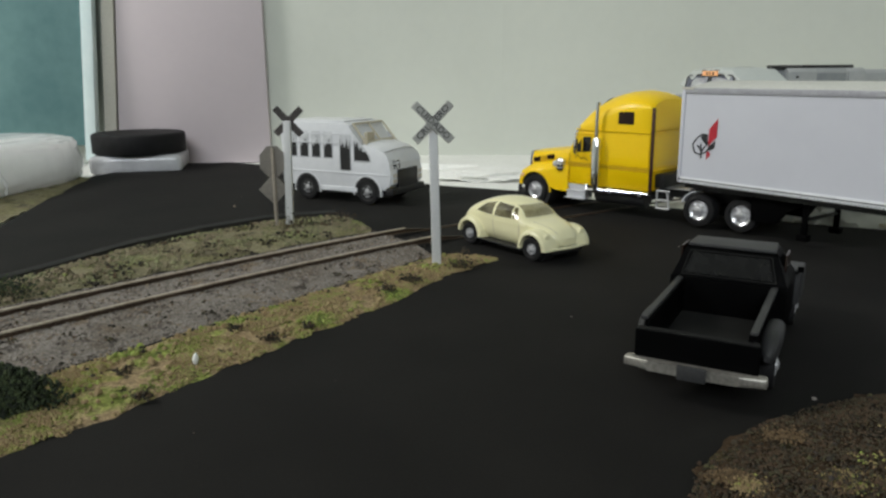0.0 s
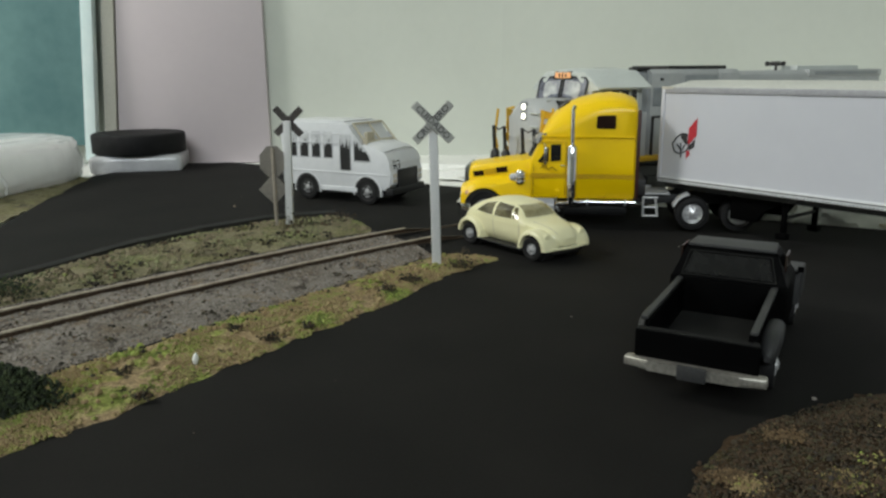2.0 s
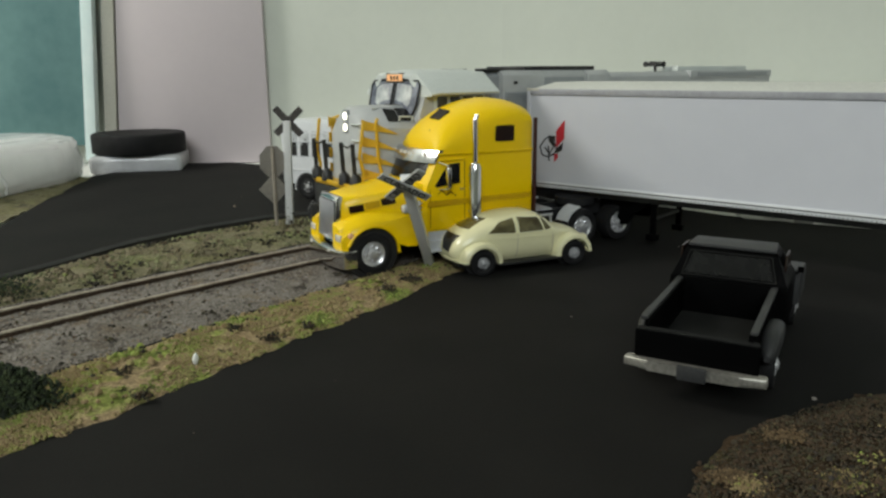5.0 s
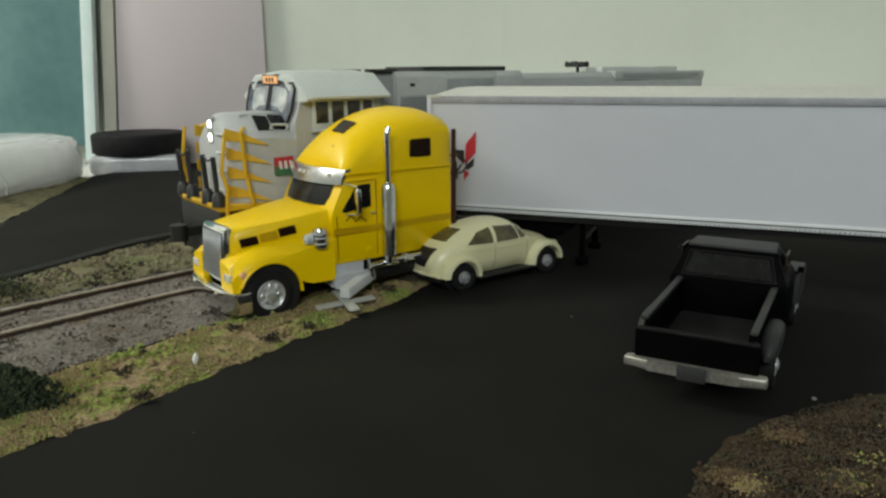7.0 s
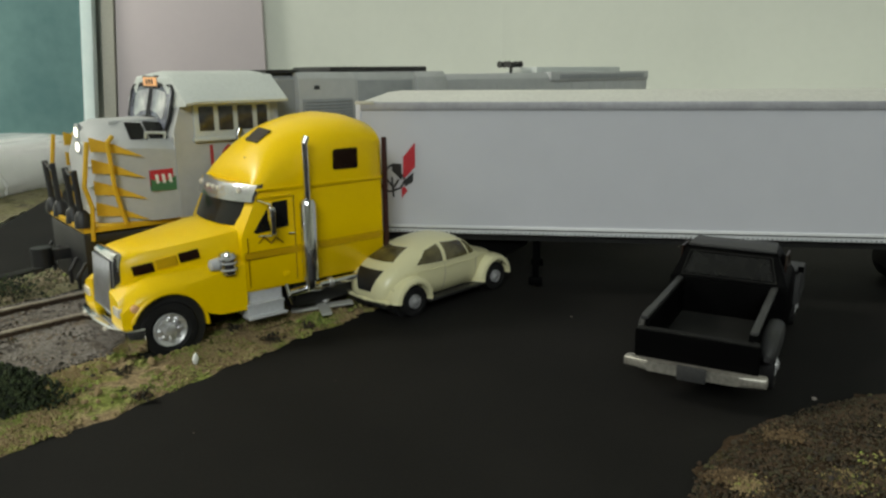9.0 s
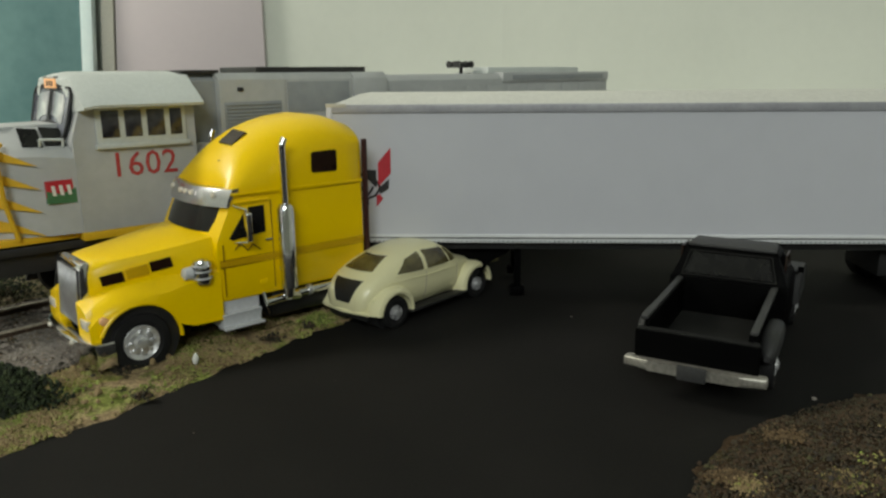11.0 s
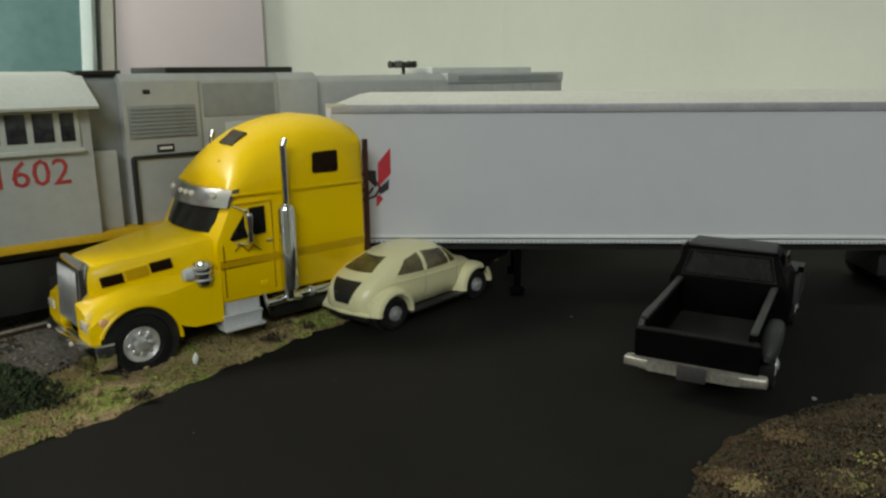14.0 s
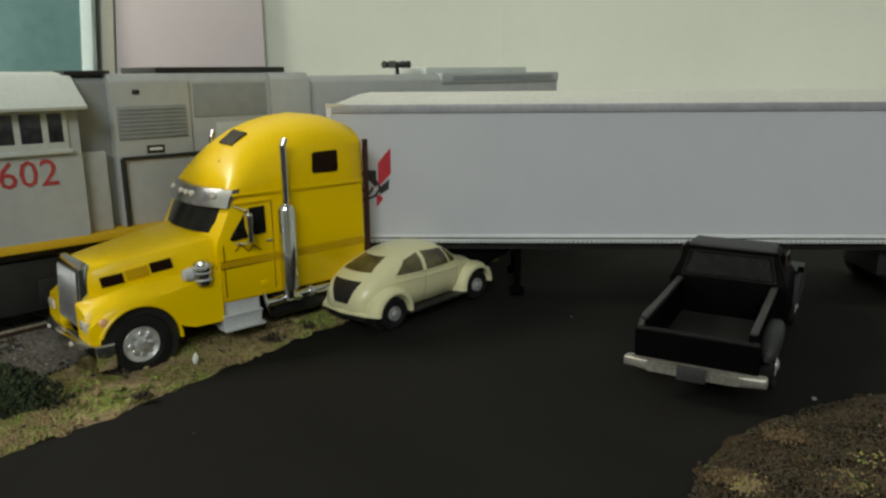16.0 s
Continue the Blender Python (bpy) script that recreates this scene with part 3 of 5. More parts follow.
scatter("corner_clumps", on_strip(CORNER_A, CORNER_B, 700, 0.0, 0.98, 0.05, 0.24, clump=0.8, cut=-0.05, seed=21, sizes=(0.4, 1.5)), CLUMPS, "brown and tan earth clumps", 0.034, 0.8)
scatter("corner_turf", on_strip(CORNER_A, CORNER_B, 900, 0.3, 0.98, 0.08, 0.25, clump=1.3, cut=0.25, seed=17), FOAM, "yellow green flock on the corner mound", 0.02, 0.8)
scatter("road_grit", [(random.uniform(-9, 12), random.uniform(5, 34), 0.0, random.uniform(0.4, 1.3)) for _ in range(45)] + [(5.45, 10.1, 0, 2.2), (-7.6, 26.7, 0, 3.0), (-3.4, 9.2, 0, 1.3)], STONES, "pale specks of grit on the road", 0.022, 0.6)

# rails and sleepers
for nm, off in (("rail_near", -0.72), ("rail_far", 0.72)):
    bm, top = bmesh.new(), bmesh.new()
    ss = [-30 + i * 1.0 for i in range(75)]
    prof = [(-.10, .08), (.10, .08), (.035, .115), (.035, .2), (-.035, .2), (-.035, .115)]
    loft(bm, [[Vector((*track(s, off + u)[0], z if s < 3 else z * .25)) for u, z in prof] for s in ss])
    loft(top, [[Vector((*track(s, off + u)[0], z)) for u, z in ((-.04, .195), (.04, .195), (.034, .228), (-.034, .228))] for s in ss if s < 2.5])
    r = tagged(part(nm, bm, RAIL), "rust brown model railway rail", "", "", "structure")
    part("railhead", top, RAILTOP, r, "worn bright running surface")
sleeper_mesh = None
ties = tagged(new("sleepers"), "row of dark brown sleepers sunk in ballast", "", "", "structure")
for i in range(60):
    p, a = track(-28 + i * 0.62)
    if -28 + i * .62 > 1.0:
        break
    if sleeper_mesh is None:
        ob = part("sleeper", bx(-.12, .12, -1.25, 1.25, 0.0, .1, .02, 1), TIE, ties)
        sleeper_mesh = ob.data
    else:
        ob = new("sleeper", sleeper_mesh)
        ob.parent = ties
    ob.matrix_basis = sp(p.x, p.y, 0, 0, 0, math.degrees(a))

# walls and boards behind the layout
WALL_Y = 41.6
tagged(part("wall_back", bx(-90, 3.3, WALL_Y, WALL_Y + 3, -1.2, 130), WALLPAINT, smooth=False), "plain cream painted wall", "", "", "structure")
ob = part("wall_back_far", bx(0, 137, 0, 3, -1.2, 130), WALLPAINT, smooth=False)
ob.matrix_world = sp(3.3, WALL_Y, 0, 0, 0, -3)
tagged(ob, "plain cream wall beyond a shallow corner", "", "", "structure")
tagged(part("wall_left", bx(-93, -90, -180, WALL_Y + 3, -70, 130), WALLPAINT, smooth=False), "plain cream painted wall", "", "", "structure")
tagged(part("wall_right", bx(140, 143, -180, WALL_Y + 3, -70, 130), WALLPAINT, smooth=False), "plain cream painted wall", "", "", "structure")
tagged(part("wall_behind", bx(-93, 143, -183, -180, -70, 130), WALLPAINT, smooth=False), "plain cream painted wall", "", "", "structure")
tagged(part("ceiling", bx(-93, 143, -183, WALL_Y + 3, 150, 153), WALLPAINT, smooth=False), "plain pale ceiling of the room", "", "", "structure")
tagged(part("floor", bx(-93, 143, -183, WALL_Y + 3, -73, -70), BEIGE, smooth=False), "beige floor of the room", "", "", "structure")
# low ledge of the wall where it meets the table
tagged(part("wall_ledge", pr([(-9.2, 42.7), (60, 42.7), (60, 30.0), (14, 33.5), (4.5, 36.2), (-2.0, 38.2), (-9.2, 39.9)], -0.13, 0.16, "z", bevel=0.05), SHEET), "white plastered ledge along the wall foot", "", "", "structure")


def board(name, x0, x1, y, z0, z1, mat, label, category, lean=0.0, thick=0.35, taper=0.0, skew=0.0):
    ob = part(name, pr([(x0, z0), (x1, z0), (x1 - taper, z1), (x0 + skew, z1)], 0, thick, "y", bevel=0.06), mat)
    ob.matrix_world = sp(0, y, 0, lean, 0, 0)
    return tagged(ob, label, category)


board("backdrop_board", -17.88, -9.47, 41.1, -0.1, 17, PINKBOARD, "plain pinkish grey board standing against the wall", "board", skew=1.35)
board("wall_post", -18.62, -17.95, 41.0, -0.1, 17, BEIGE, "beige upright strip between two boards", "post", taper=-1.35, skew=1.4)
teal = thing("framed_panel", sp(0, 40.2, 0, -3, 0, 0), "teal panel with a pale cyan frame beside the wall", "panel")
part("panel", pr([(-42, 1.0), (-19.15, 1.0), (-18.2, 17), (-42, 17)], 0, .3, "y", bevel=.04), TEAL, teal)
part("frame", pr([(-19.25, .2), (-18.66, .2), (-17.65, 17), (-18.35, 17)], -.15, .35, "y", bevel=.08), PALEFRAME, teal, "pale cyan frame strip")

# tyre that lies flat on a clear tray
ty = thing("toy_tyre", sp(-15.65, 38.6, 0.78), "black rubber tyre lying flat on a plastic tray", "tyre")
part("tread", lathe(bmesh.new(), [(0.06, 1.5), (0, 2.12), (.05, 2.24), (.12, 2.28), (.92, 2.28), (.99, 2.24), (1.04, 2.12), (.99, 1.5)], axis="z", seg=56), RUBBER, ty)
tray = thing("plastic_tray", sp(-15.65, 38.6, -0.13, 0, 0, 12), "low milky plastic tray under the tyre", "tray")
part("rim", bx(-2.15, 2.2, -1.9, 1.9, 0.0, .91, .3, 4), TRAYFILM, tray)
# milky bag
bag = bmesh.new()
seam_line = []
bmesh.ops.create_icosphere(bag, subdivisions=5, radius=1.0)
for v in bag.verts:
    p = v.co.copy()
    f = 1 + .06 * noise.noise(p * 1.6) + .05 * abs(noise.noise(p * 4.0)) - .03 * abs(noise.noise(p * 9.0))
    c = [math.copysign(abs(t) ** .4, t) for t in p]
    v.co = Vector((c[0] * 3.6 * f - max(c[2], 0) * .5, c[1] * 5.2 * f, max(c[2] * 1.25 * f + 1.0, -0.05)))
    if abs(p.y + .06) < .02 and p.x > 0 and p.z > -.5:
        seam_line.append((math.atan2(p.z, p.x), v.co.copy()))
ob = part("plastic_bag", bag, BAGFILM)
ob.matrix_world = sp(-20.3, 30.4, 0, 0, 0, -6)
tagged(ob, "puffed milky clear plastic bag beside the road", "bag")
seam_line = [q + Vector((.02, 0, 0)) for _, q in sorted(seam_line, key=lambda e: e[0])]
part("seal_seam", bent(bmesh.new(), seam_line, .07, seg=6), PLASTIC, ob, "glossy heat-sealed seam")


def crumple(name, x, y, sx, sy, sz, seed, label):
    bm = bmesh.new()
    bmesh.ops.create_icosphere(bm, subdivisions=4, radius=1.0)
    for v in bm.verts:
        p = v.co.copy()
        f = 1 + .35 * noise.noise(p * 2.3 + Vector((seed, 0, 0))) + .22 * abs(noise.noise(p * 5.0 + Vector((0, seed, 0))))
        v.co = Vector((p.x * sx * f, p.y * sy * f, max(p.z * sz * f + .2, -.1)))
    ob = part(name, bm, SHEET)
    ob.matrix_world = sp(x, y, -0.1)
    return tagged(ob, label, "sheet", "crumpled wrapping")


crumple("crumpled_wrapping", 10.9, 24.0, 1.1, .6, .6, 2, "small crumpled white wrapping behind the road")
crumple("crumpled_wrapping", 13.0, 23.2, 1.7, .8, 1.0, 5, "crumpled white wrapping behind the road")
crumple("crumpled_wrapping", 16.2, 22.7, 1.9, .9, 1.0, 8, "crumpled white wrapping behind the road")
crumple("crumpled_wrapping", 2.8, 34.2, 2.8, 1.3, .35, 12, "flat crumpled white wrapping on the ledge")
ob = part("card_offcut", bx(-1.6, 1.6, -.5, .5, 0, .08, .02), TAN)
ob.matrix_world = sp(14.9, 21.6, .0, 0, 0, -12)
tagged(ob, "flat tan card offcut at the road edge", "card")

# dark bush at the verge
spots = []
rnd = random.Random(4)
for _ in range(9000):
    a, r, z = rnd.uniform(0, 6.283), rnd.random() ** .5, rnd.random() ** .4
    k = (1 + .3 * math.sin(a * 3 + 1)) * rnd.uniform(.6, 1.2)
    k *= 1 + .35 * noise.noise(Vector((math.cos(a) * 2, math.sin(a) * 2, z * 3)))
    spots.append((-6.5 + .85 * r * k * math.cos(a) * (1 - .4 * z), 9.85 + .6 * r * k * math.sin(a) * (1 - .4 * z), z * .78 * math.sqrt(1.02 - r * r), rnd.uniform(.6, 1.5)))
tagged(scatter("bush", spots, BUSH, "low dark green foam bush on the verge", .03, 1.0, "bush"), kind="thing")
spots = [(rnd.gauss(-10.6, .7), rnd.gauss(15.6, .35), abs(rnd.gauss(0, .14)) + .05, rnd.uniform(.6, 1.5)) for _ in range(3000)]
tagged(scatter("shrub", spots, BUSH, "low dark green foam shrubs beside the rails", .03, 1.0, "bush"), kind="thing")
for x, y, w, n in ((-4.5, 10.2, .13, 130), (-3.1, 12.6, .16, 140), (-2.55, 13.3, .12, 90), (-1.25, 15.6, .18, 160), (-.75, 16.4, .22, 200), (.45, 17.6, .3, 260), (-5.15, 11.2, .12, 80), (-3.9, 13.2, .12, 70), (-4.55, 22.3, .5, 420), (-3.3, 23.4, .4, 300)):
    w *= .6
    spots = [(rnd.gauss(x, w), rnd.gauss(y, w * .7), .05 + abs(rnd.gauss(0, w * .6)), rnd.uniform(.6, 1.4)) for _ in range(n // 2)]
    tagged(scatter("turf_tuft", spots, FOAM_DARK, "dark brown foam tuft on the turf", .03, 1.0, "tuft"), group="dark tufts", kind="thing")
for x, y, w, n, mt, lab in ((3.24, 7.57, .1, 600, EARTH_TAN, "tan earth patch on the corner mound"), (4.55, 7.47, .15, 800, FOAM, "yellow green moss patch on the corner mound"), (4.30, 8.54, .12, 300, EARTH_TAN, "tan earth patch on the corner mound"), (3.40, 7.38, .1, 300, FOAM, "yellow green moss patch on the corner mound")):
    spots = [(rnd.gauss(x, w * 1.2), rnd.gauss(y, w * .8), .22 + abs(rnd.gauss(0, .02)), rnd.uniform(.5, 1.5)) for _ in range(n)]
    tagged(scatter("earth_patch", spots, mt, lab, .018, .9, "earth"), group="mound patches", kind="thing")
ob = part("white_chip", lathe(bmesh.new(), [(0, .015), (.03, .04), (.1, .052), (.16, .042), (.21, .012)], axis="z", seg=12), SHEET)
ob.matrix_world = sp(-4.1, 11.45, .08, 8, 6, 20)
tagged(ob, "tiny white chip stuck in the turf", "chip")


# crossing signs
def crossbuck(m, label, front, height, lettered, size):
    t = thing("crossing_sign", m, label, "sign", "crossing signs")
    w = .11
    part("post", bx(-w, w, -w, w, 0, height - .45, .03), POSTWHITE, t, "white square post")
    if not lettered[0]:
        part("foot", pr([(-.3, -.26), (.26, -.3), (.3, .24), (-.22, .3)], 0, .07, "z", bevel=.02), SIGNWHITE, t)
    for a, txt, yy in ((45, lettered[0], -w - .1), (-45, lettered[1], -w - .05)):
        bm = bx(-size, size, -.025, .025, -.105, .105, .012, 1)
        bmesh.ops.rotate(bm, cent=(0, 0, 0), matrix=Matrix.Rotation(radians(a), 3, "Y"), verts=bm.verts)
        bmesh.ops.translate(bm, vec=(0, yy, height - .48), verts=bm.verts)
        b = part("blade", bm, front, t)
        if txt:
            words("lettering", txt, .225, sp(0, yy - .03, height - .48) @ pose(0, 0, 0, 0, a, 0) @ pose(0, 0, 0, 90, 0, 0), INK, b, .006)
    return t


FALLING = crossbuck(sp(-0.16, 17.95, 0.05, 0, -1, 2), "white crossbuck railway sign with black letters on a post", SIGNWHITE, 4.0, ("CUIDADO", "CRUCERO"), .62)
crossbuck(sp(-4.78, 22.75, 0.05, 0, -1.5, 180), "crossbuck sign seen from its dark back on a white post", SIGNBACK, 3.72, ("", ""), .56)
t = thing("road_sign", sp(-5.2, 22.75, .05, 0, 0, 8), "taupe octagonal sign over a diamond sign on one post", "sign")
part("post", tb((.02, -.15, 0), (.02, -.15, 2.46), .055), TAUPEPOST, t, "paler square post in front of both signs")
part("octagon", pr([(.42 * math.cos(radians(22.5 + 45 * i)), 2.05 + .5 * math.sin(radians(22.5 + 45 * i))) for i in range(8)], -.06, 0, "y"), TAUPE, t, "taupe back of an octagonal sign")
part("diamond", pr([(0, .72), (.46, 1.2), (0, 1.68), (-.46, 1.2)], -.1, -.04, "y"), TAUPE, t, "taupe back of a diamond sign")


# ---- vehicles; x forward, y left ----
def beetle():
    t = thing("small_car", sp(2.08, 19.86, 0, 0, 0, -51), "cream rounded small car with black tyres", "car")
    body = CarShell([(-1.8, .32, .4, .56, .64), (-1.74, .47, .34, .64, .84), (-1.58, .57, .3, .76, 1.03), (-1.32, .64, .29, .86, 1.19), (-.98, .68, .29, .9, 1.33), (-.6, .7, .29, .93, 1.43), (-.2, .71, .29, .94, 1.47), (.15, .71, .29, .94, 1.45), (.4, .7, .29, .94, 1.38), (.58, .69, .28, .94, 1.26), (.72, .67, .24, .93, 1.1), (.86, .64, .26, .91, 1.0), (1.15, .58, .27, .84, .96), (1.4, .5, .3, .75, .89), (1.6, .4, .36, .64, .77), (1.74, .22, .42, .53, .62)])
    b = part("body", body.mesh(bmesh.new()), CREAM, t)
    guard = [(-.26, .3), (-.26, .44), (-.1, .5), (.08, .52), (.2, .515), (.29, .48), (.32, .42), (.31, .375), (.2, .385), (0, .37)]
    for s in (1, -1):
        for cx, a0, a1 in ((1.2, 0, 186), (-1.2, -6, 176)):
            part("mudguard", sweep_arc(bmesh.new(), [(s * (.5 + y), r) for y, r in guard], cx, .33, a0, a1, 22), CREAM, t)
        part("running_board", bx(-.84, .84, .6 if s > 0 else -.82, .82 if s > 0 else -.6, .23, .29, .02), BLACKPL, t, "black running board")
        # panes of the cabin, set in raised seals
        part("side_window", body.patch(bmesh.new(), [(-1.02, s * 1.2, 1.03), (-.36, s * 1.2, 1.0), (-.36, s * 1.2, 1.34), (-.72, s * 1.2, 1.26)], (0, -s, 0), .014), CREAMGLASS, b, "smoky rear side window")
        part("side_window", body.patch(bmesh.new(), [(-.25, s * 1.2, 1.0), (.38, s * 1.2, 1.0), (.3, s * 1.2, 1.31), (-.25, s * 1.2, 1.35)], (0, -s, 0), .014), CREAMGLASS, b, "smoky door window")
        part("quarter_light", body.patch(bmesh.new(), [(.43, s * 1.2, 1.0), (.6, s * 1.2, 1.02), (.45, s * 1.2, 1.26), (.36, s * 1.2, 1.29)], (0, -s, 0), .014, 3, 4), CREAMGLASS, b, "small front quarter light")
        part("window_seal", body.patch(bmesh.new(), [(-1.06, s * 1.2, .985), (.63, s * 1.2, .965), (.63, s * 1.2, .985), (-1.06, s * 1.2, 1.005)], (0, -s, 0), .016, 14, 1), CREAM, b)
        for xs, z0, z1 in ((-.31, .36, .97), (.64, .4, .9)):
            part("door_seam", body.patch(bmesh.new(), [(xs, s * 1.2, z0), (xs + .016, s * 1.2, z0), (xs + .016, s * 1.2, z1), (xs, s * 1.2, z1)], (0, -s, 0), .004, 1, 8), TAN, b)
        part("belt_moulding", body.patch(bmesh.new(), [(-1.3, s * 1.2, .885), (1.2, s * 1.2, .83), (1.2, s * 1.2, .85), (-1.3, s * 1.2, .905)], (0, -s, 0), .012, 16, 1), CREAM, b)
        part("door_handle", bx(-.22, -.08, s * .7 - .02, s * .7 + .02, .82, .85, .008), CREAM, t)
        part("headlight", lathe(bmesh.new(), [(1.62, .02), (1.6, .09), (1.54, .125), (1.36, .13)], axis="x", at=(0, s * .6, .66), seg=18), CREAM, t)
        part("taillight", lathe(bmesh.new(), [(-1.64, .02), (-1.62, .06), (-1.54, .07), (-1.4, .05)], axis="x", at=(0, s * .62, .62), seg=12), CREAM, t)
        part("bumper_iron", bx(-1.8, -1.5, s * .3 - .03, s * .3 + .03, .36, .42, .01), CREAM, t)
    part("windscreen", body.patch(bmesh.new(), [(1.6, -.5, 1.06), (1.6, .5, 1.06), (1.6, .42, 1.34), (1.6, -.42, 1.34)], (-1, 0, 0), .014), CREAMPANE, b, "milky windscreen")
    part("rear_window", body.patch(bmesh.new(), [(-2, -.36, 1.12), (-2, .36, 1.12), (-2, .27, 1.33), (-2, -.27, 1.33)], (1, 0, 0), .014), CREAMGLASS, b, "smoky rear window")
    part("engine_lid", body.patch(bmesh.new(), [(-2.4, -.17, .56), (-2.4, .17, .56), (-2.4, .34, .98), (-2.4, -.34, .98)], (1, 0, 0), .014), BLACKPL, b, "black engine lid opening")
    part("bonnet_seam", body.patch(bmesh.new(), [(1.6, -.3, 1.5), (.9, -.46, 1.5), (.9, -.445, 1.5), (1.6, -.285, 1.5)], (0, 0, -1), .004, 8, 1), TAN, b)
    for sx, w in ((1, .72), (-1, .7)):
        e = .18 if sx > 0 else .2
        pts = [(sx * (1.66 - e), -w, .38), (sx * (1.92 - e), -w * .82, .38), (sx * (2.0 - e), 0, .38), (sx * (1.92 - e), w * .82, .38), (sx * (1.66 - e), w, .38)]
        part("bumper", bent(bmesh.new(), pts, .042), CREAM, t)
    part("underbody", bx(-1.7, 1.7, -.5, .5, .2, .4, .05), BLACKPL, t)
    for x in (1.2, -1.2):
        for s in (1, -1):
            wheel(t, x, s * .68, .325, .2, s, GREYMETAL, "steel")
            # black disc behind the wheel paints the shade inside the arch
            part("arch_shade", tb((x, s * .3, .34), (x, s * .6, .34), .39, seg=24), BLACKPL, t)
    for ob in t.children_recursive:
        ob.data.transform(Matrix.Diagonal((1.05, 1.02, 0.97, 1)))
    return t


def pickup():
    t = thing("pickup_truck", sp(3.54, 9.86, 0, 0, 0, 60.5), "black stepside pickup truck with dull metal rear bumper", "car")
    bed = part("bed", bx(.18, 2.55, -.72, .72, .55, .64), PICKBED, t)
    for s in (1, -1):
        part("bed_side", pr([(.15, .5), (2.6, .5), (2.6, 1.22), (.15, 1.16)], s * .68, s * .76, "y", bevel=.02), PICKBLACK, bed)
        part("bed_rail", bx(.12, 2.6, .7 if s > 0 else -.81, .81 if s > 0 else -.7, 1.18, 1.24, .025), PICKGREY, bed, "greyer bed rail")
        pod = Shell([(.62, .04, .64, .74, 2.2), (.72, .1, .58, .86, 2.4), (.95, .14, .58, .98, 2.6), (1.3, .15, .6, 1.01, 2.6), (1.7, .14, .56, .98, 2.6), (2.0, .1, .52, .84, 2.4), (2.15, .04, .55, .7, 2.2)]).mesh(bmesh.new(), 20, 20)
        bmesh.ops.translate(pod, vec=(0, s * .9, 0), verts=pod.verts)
        part("mudguard", pod, PICKGREY, t, "greyer bulging rear mudguard")
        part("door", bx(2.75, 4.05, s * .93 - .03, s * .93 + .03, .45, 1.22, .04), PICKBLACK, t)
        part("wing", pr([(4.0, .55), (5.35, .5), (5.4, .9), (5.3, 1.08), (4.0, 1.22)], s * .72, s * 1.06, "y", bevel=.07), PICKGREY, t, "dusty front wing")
        if s < 0:
            part("wing_mirror", bx(3.82, 3.86, -1.1, -1.0, 1.22, 1.33, .015), PICKBLACK, t)
        part("side_window", pr([(2.95, 1.26), (3.95, 1.26), (3.6, 1.66), (3.05, 1.68)], s * .84, s * .87, "y"), DARKGLASS, t, "dark side window")
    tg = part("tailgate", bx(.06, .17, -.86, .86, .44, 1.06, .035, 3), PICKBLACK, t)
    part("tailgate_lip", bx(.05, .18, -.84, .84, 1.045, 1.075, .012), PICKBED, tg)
    part("headboard", bx(2.52, 2.62, -.78, .78, .5, 1.24, .02), PICKBLACK, t)
    cab = bmesh.new()
    rings = []
    for z, xf, xr, w in ((.4, 4.1, 2.66, .95), (1.22, 4.12, 2.64, .95), (1.26, 4.05, 2.66, .92), (1.68, 3.55, 2.82, .76), (1.76, 3.45, 2.9, .72), (1.785, 3.3, 3.0, .6)):
        rings.append([Vector(p) for p in ((xr, -w, z), (xr, -w * .5, z), (xr, w * .5, z), (xr, w, z), ((xr + xf) / 2, w, z), (xf, w * .98, z), (xf + .05, 0, z), (xf, -w * .98, z), ((xr + xf) / 2, -w, z))])
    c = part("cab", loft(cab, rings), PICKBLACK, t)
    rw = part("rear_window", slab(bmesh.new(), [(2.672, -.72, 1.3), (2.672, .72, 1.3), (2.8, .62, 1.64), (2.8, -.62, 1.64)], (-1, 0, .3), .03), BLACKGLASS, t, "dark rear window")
    part("window_frame", bent(bmesh.new(), [(2.66, -.76, 1.27), (2.66, .76, 1.27), (2.8, .66, 1.67), (2.8, -.66, 1.67), (2.66, -.76, 1.27)], .013, seg=6), PICKBED, rw, "greyer window frame")
    part("roof", pr([(2.8, -.72), (2.86, .72), (3.5, .68), (3.5, -.68)], 1.735, 1.8, "z", bevel=.03), PICKGREY, t, "greyer roof edge")
    part("bonnet", pr([(4.05, 1.22), (5.3, 1.1), (5.45, .95), (5.42, .5), (4.05, .5)], -.8, .8, "y", bevel=.07), PICKBLACK, t)
    part("windscreen", pr([(4.06, 1.27), (3.6, 1.67), (3.64, 1.68), (4.1, 1.28)], -.74, .74, "y"), DARKGLASS, t)
    b = part("rear_bumper", pr([(-.02, -1.0), (.16, -.98), (.16, .98), (-.02, 1.0), (-.08, .62), (-.1, 0), (-.08, -.62)], .48, .63, "z", bevel=.045), BUMPERMETAL, t, "dull worn metal step bumper")
    part("plate_recess", bx(-.125, -.08, -.2, .2, .44, .66, .015), PICKGREY, b)
    part("front_bumper", bx(5.42, 5.58, -1.0, 1.0, .42, .6, .05), BUMPERMETAL, t)
    part("chassis", bx(.2, 5.2, -.55, .55, .34, .56, .03), BLACKPL, t)
    for x in (1.3, 4.65):
        for s in (1, -1):
            wheel(t, x, s * .86, .38, .26, s, GREYMETAL, "steel")
    return t


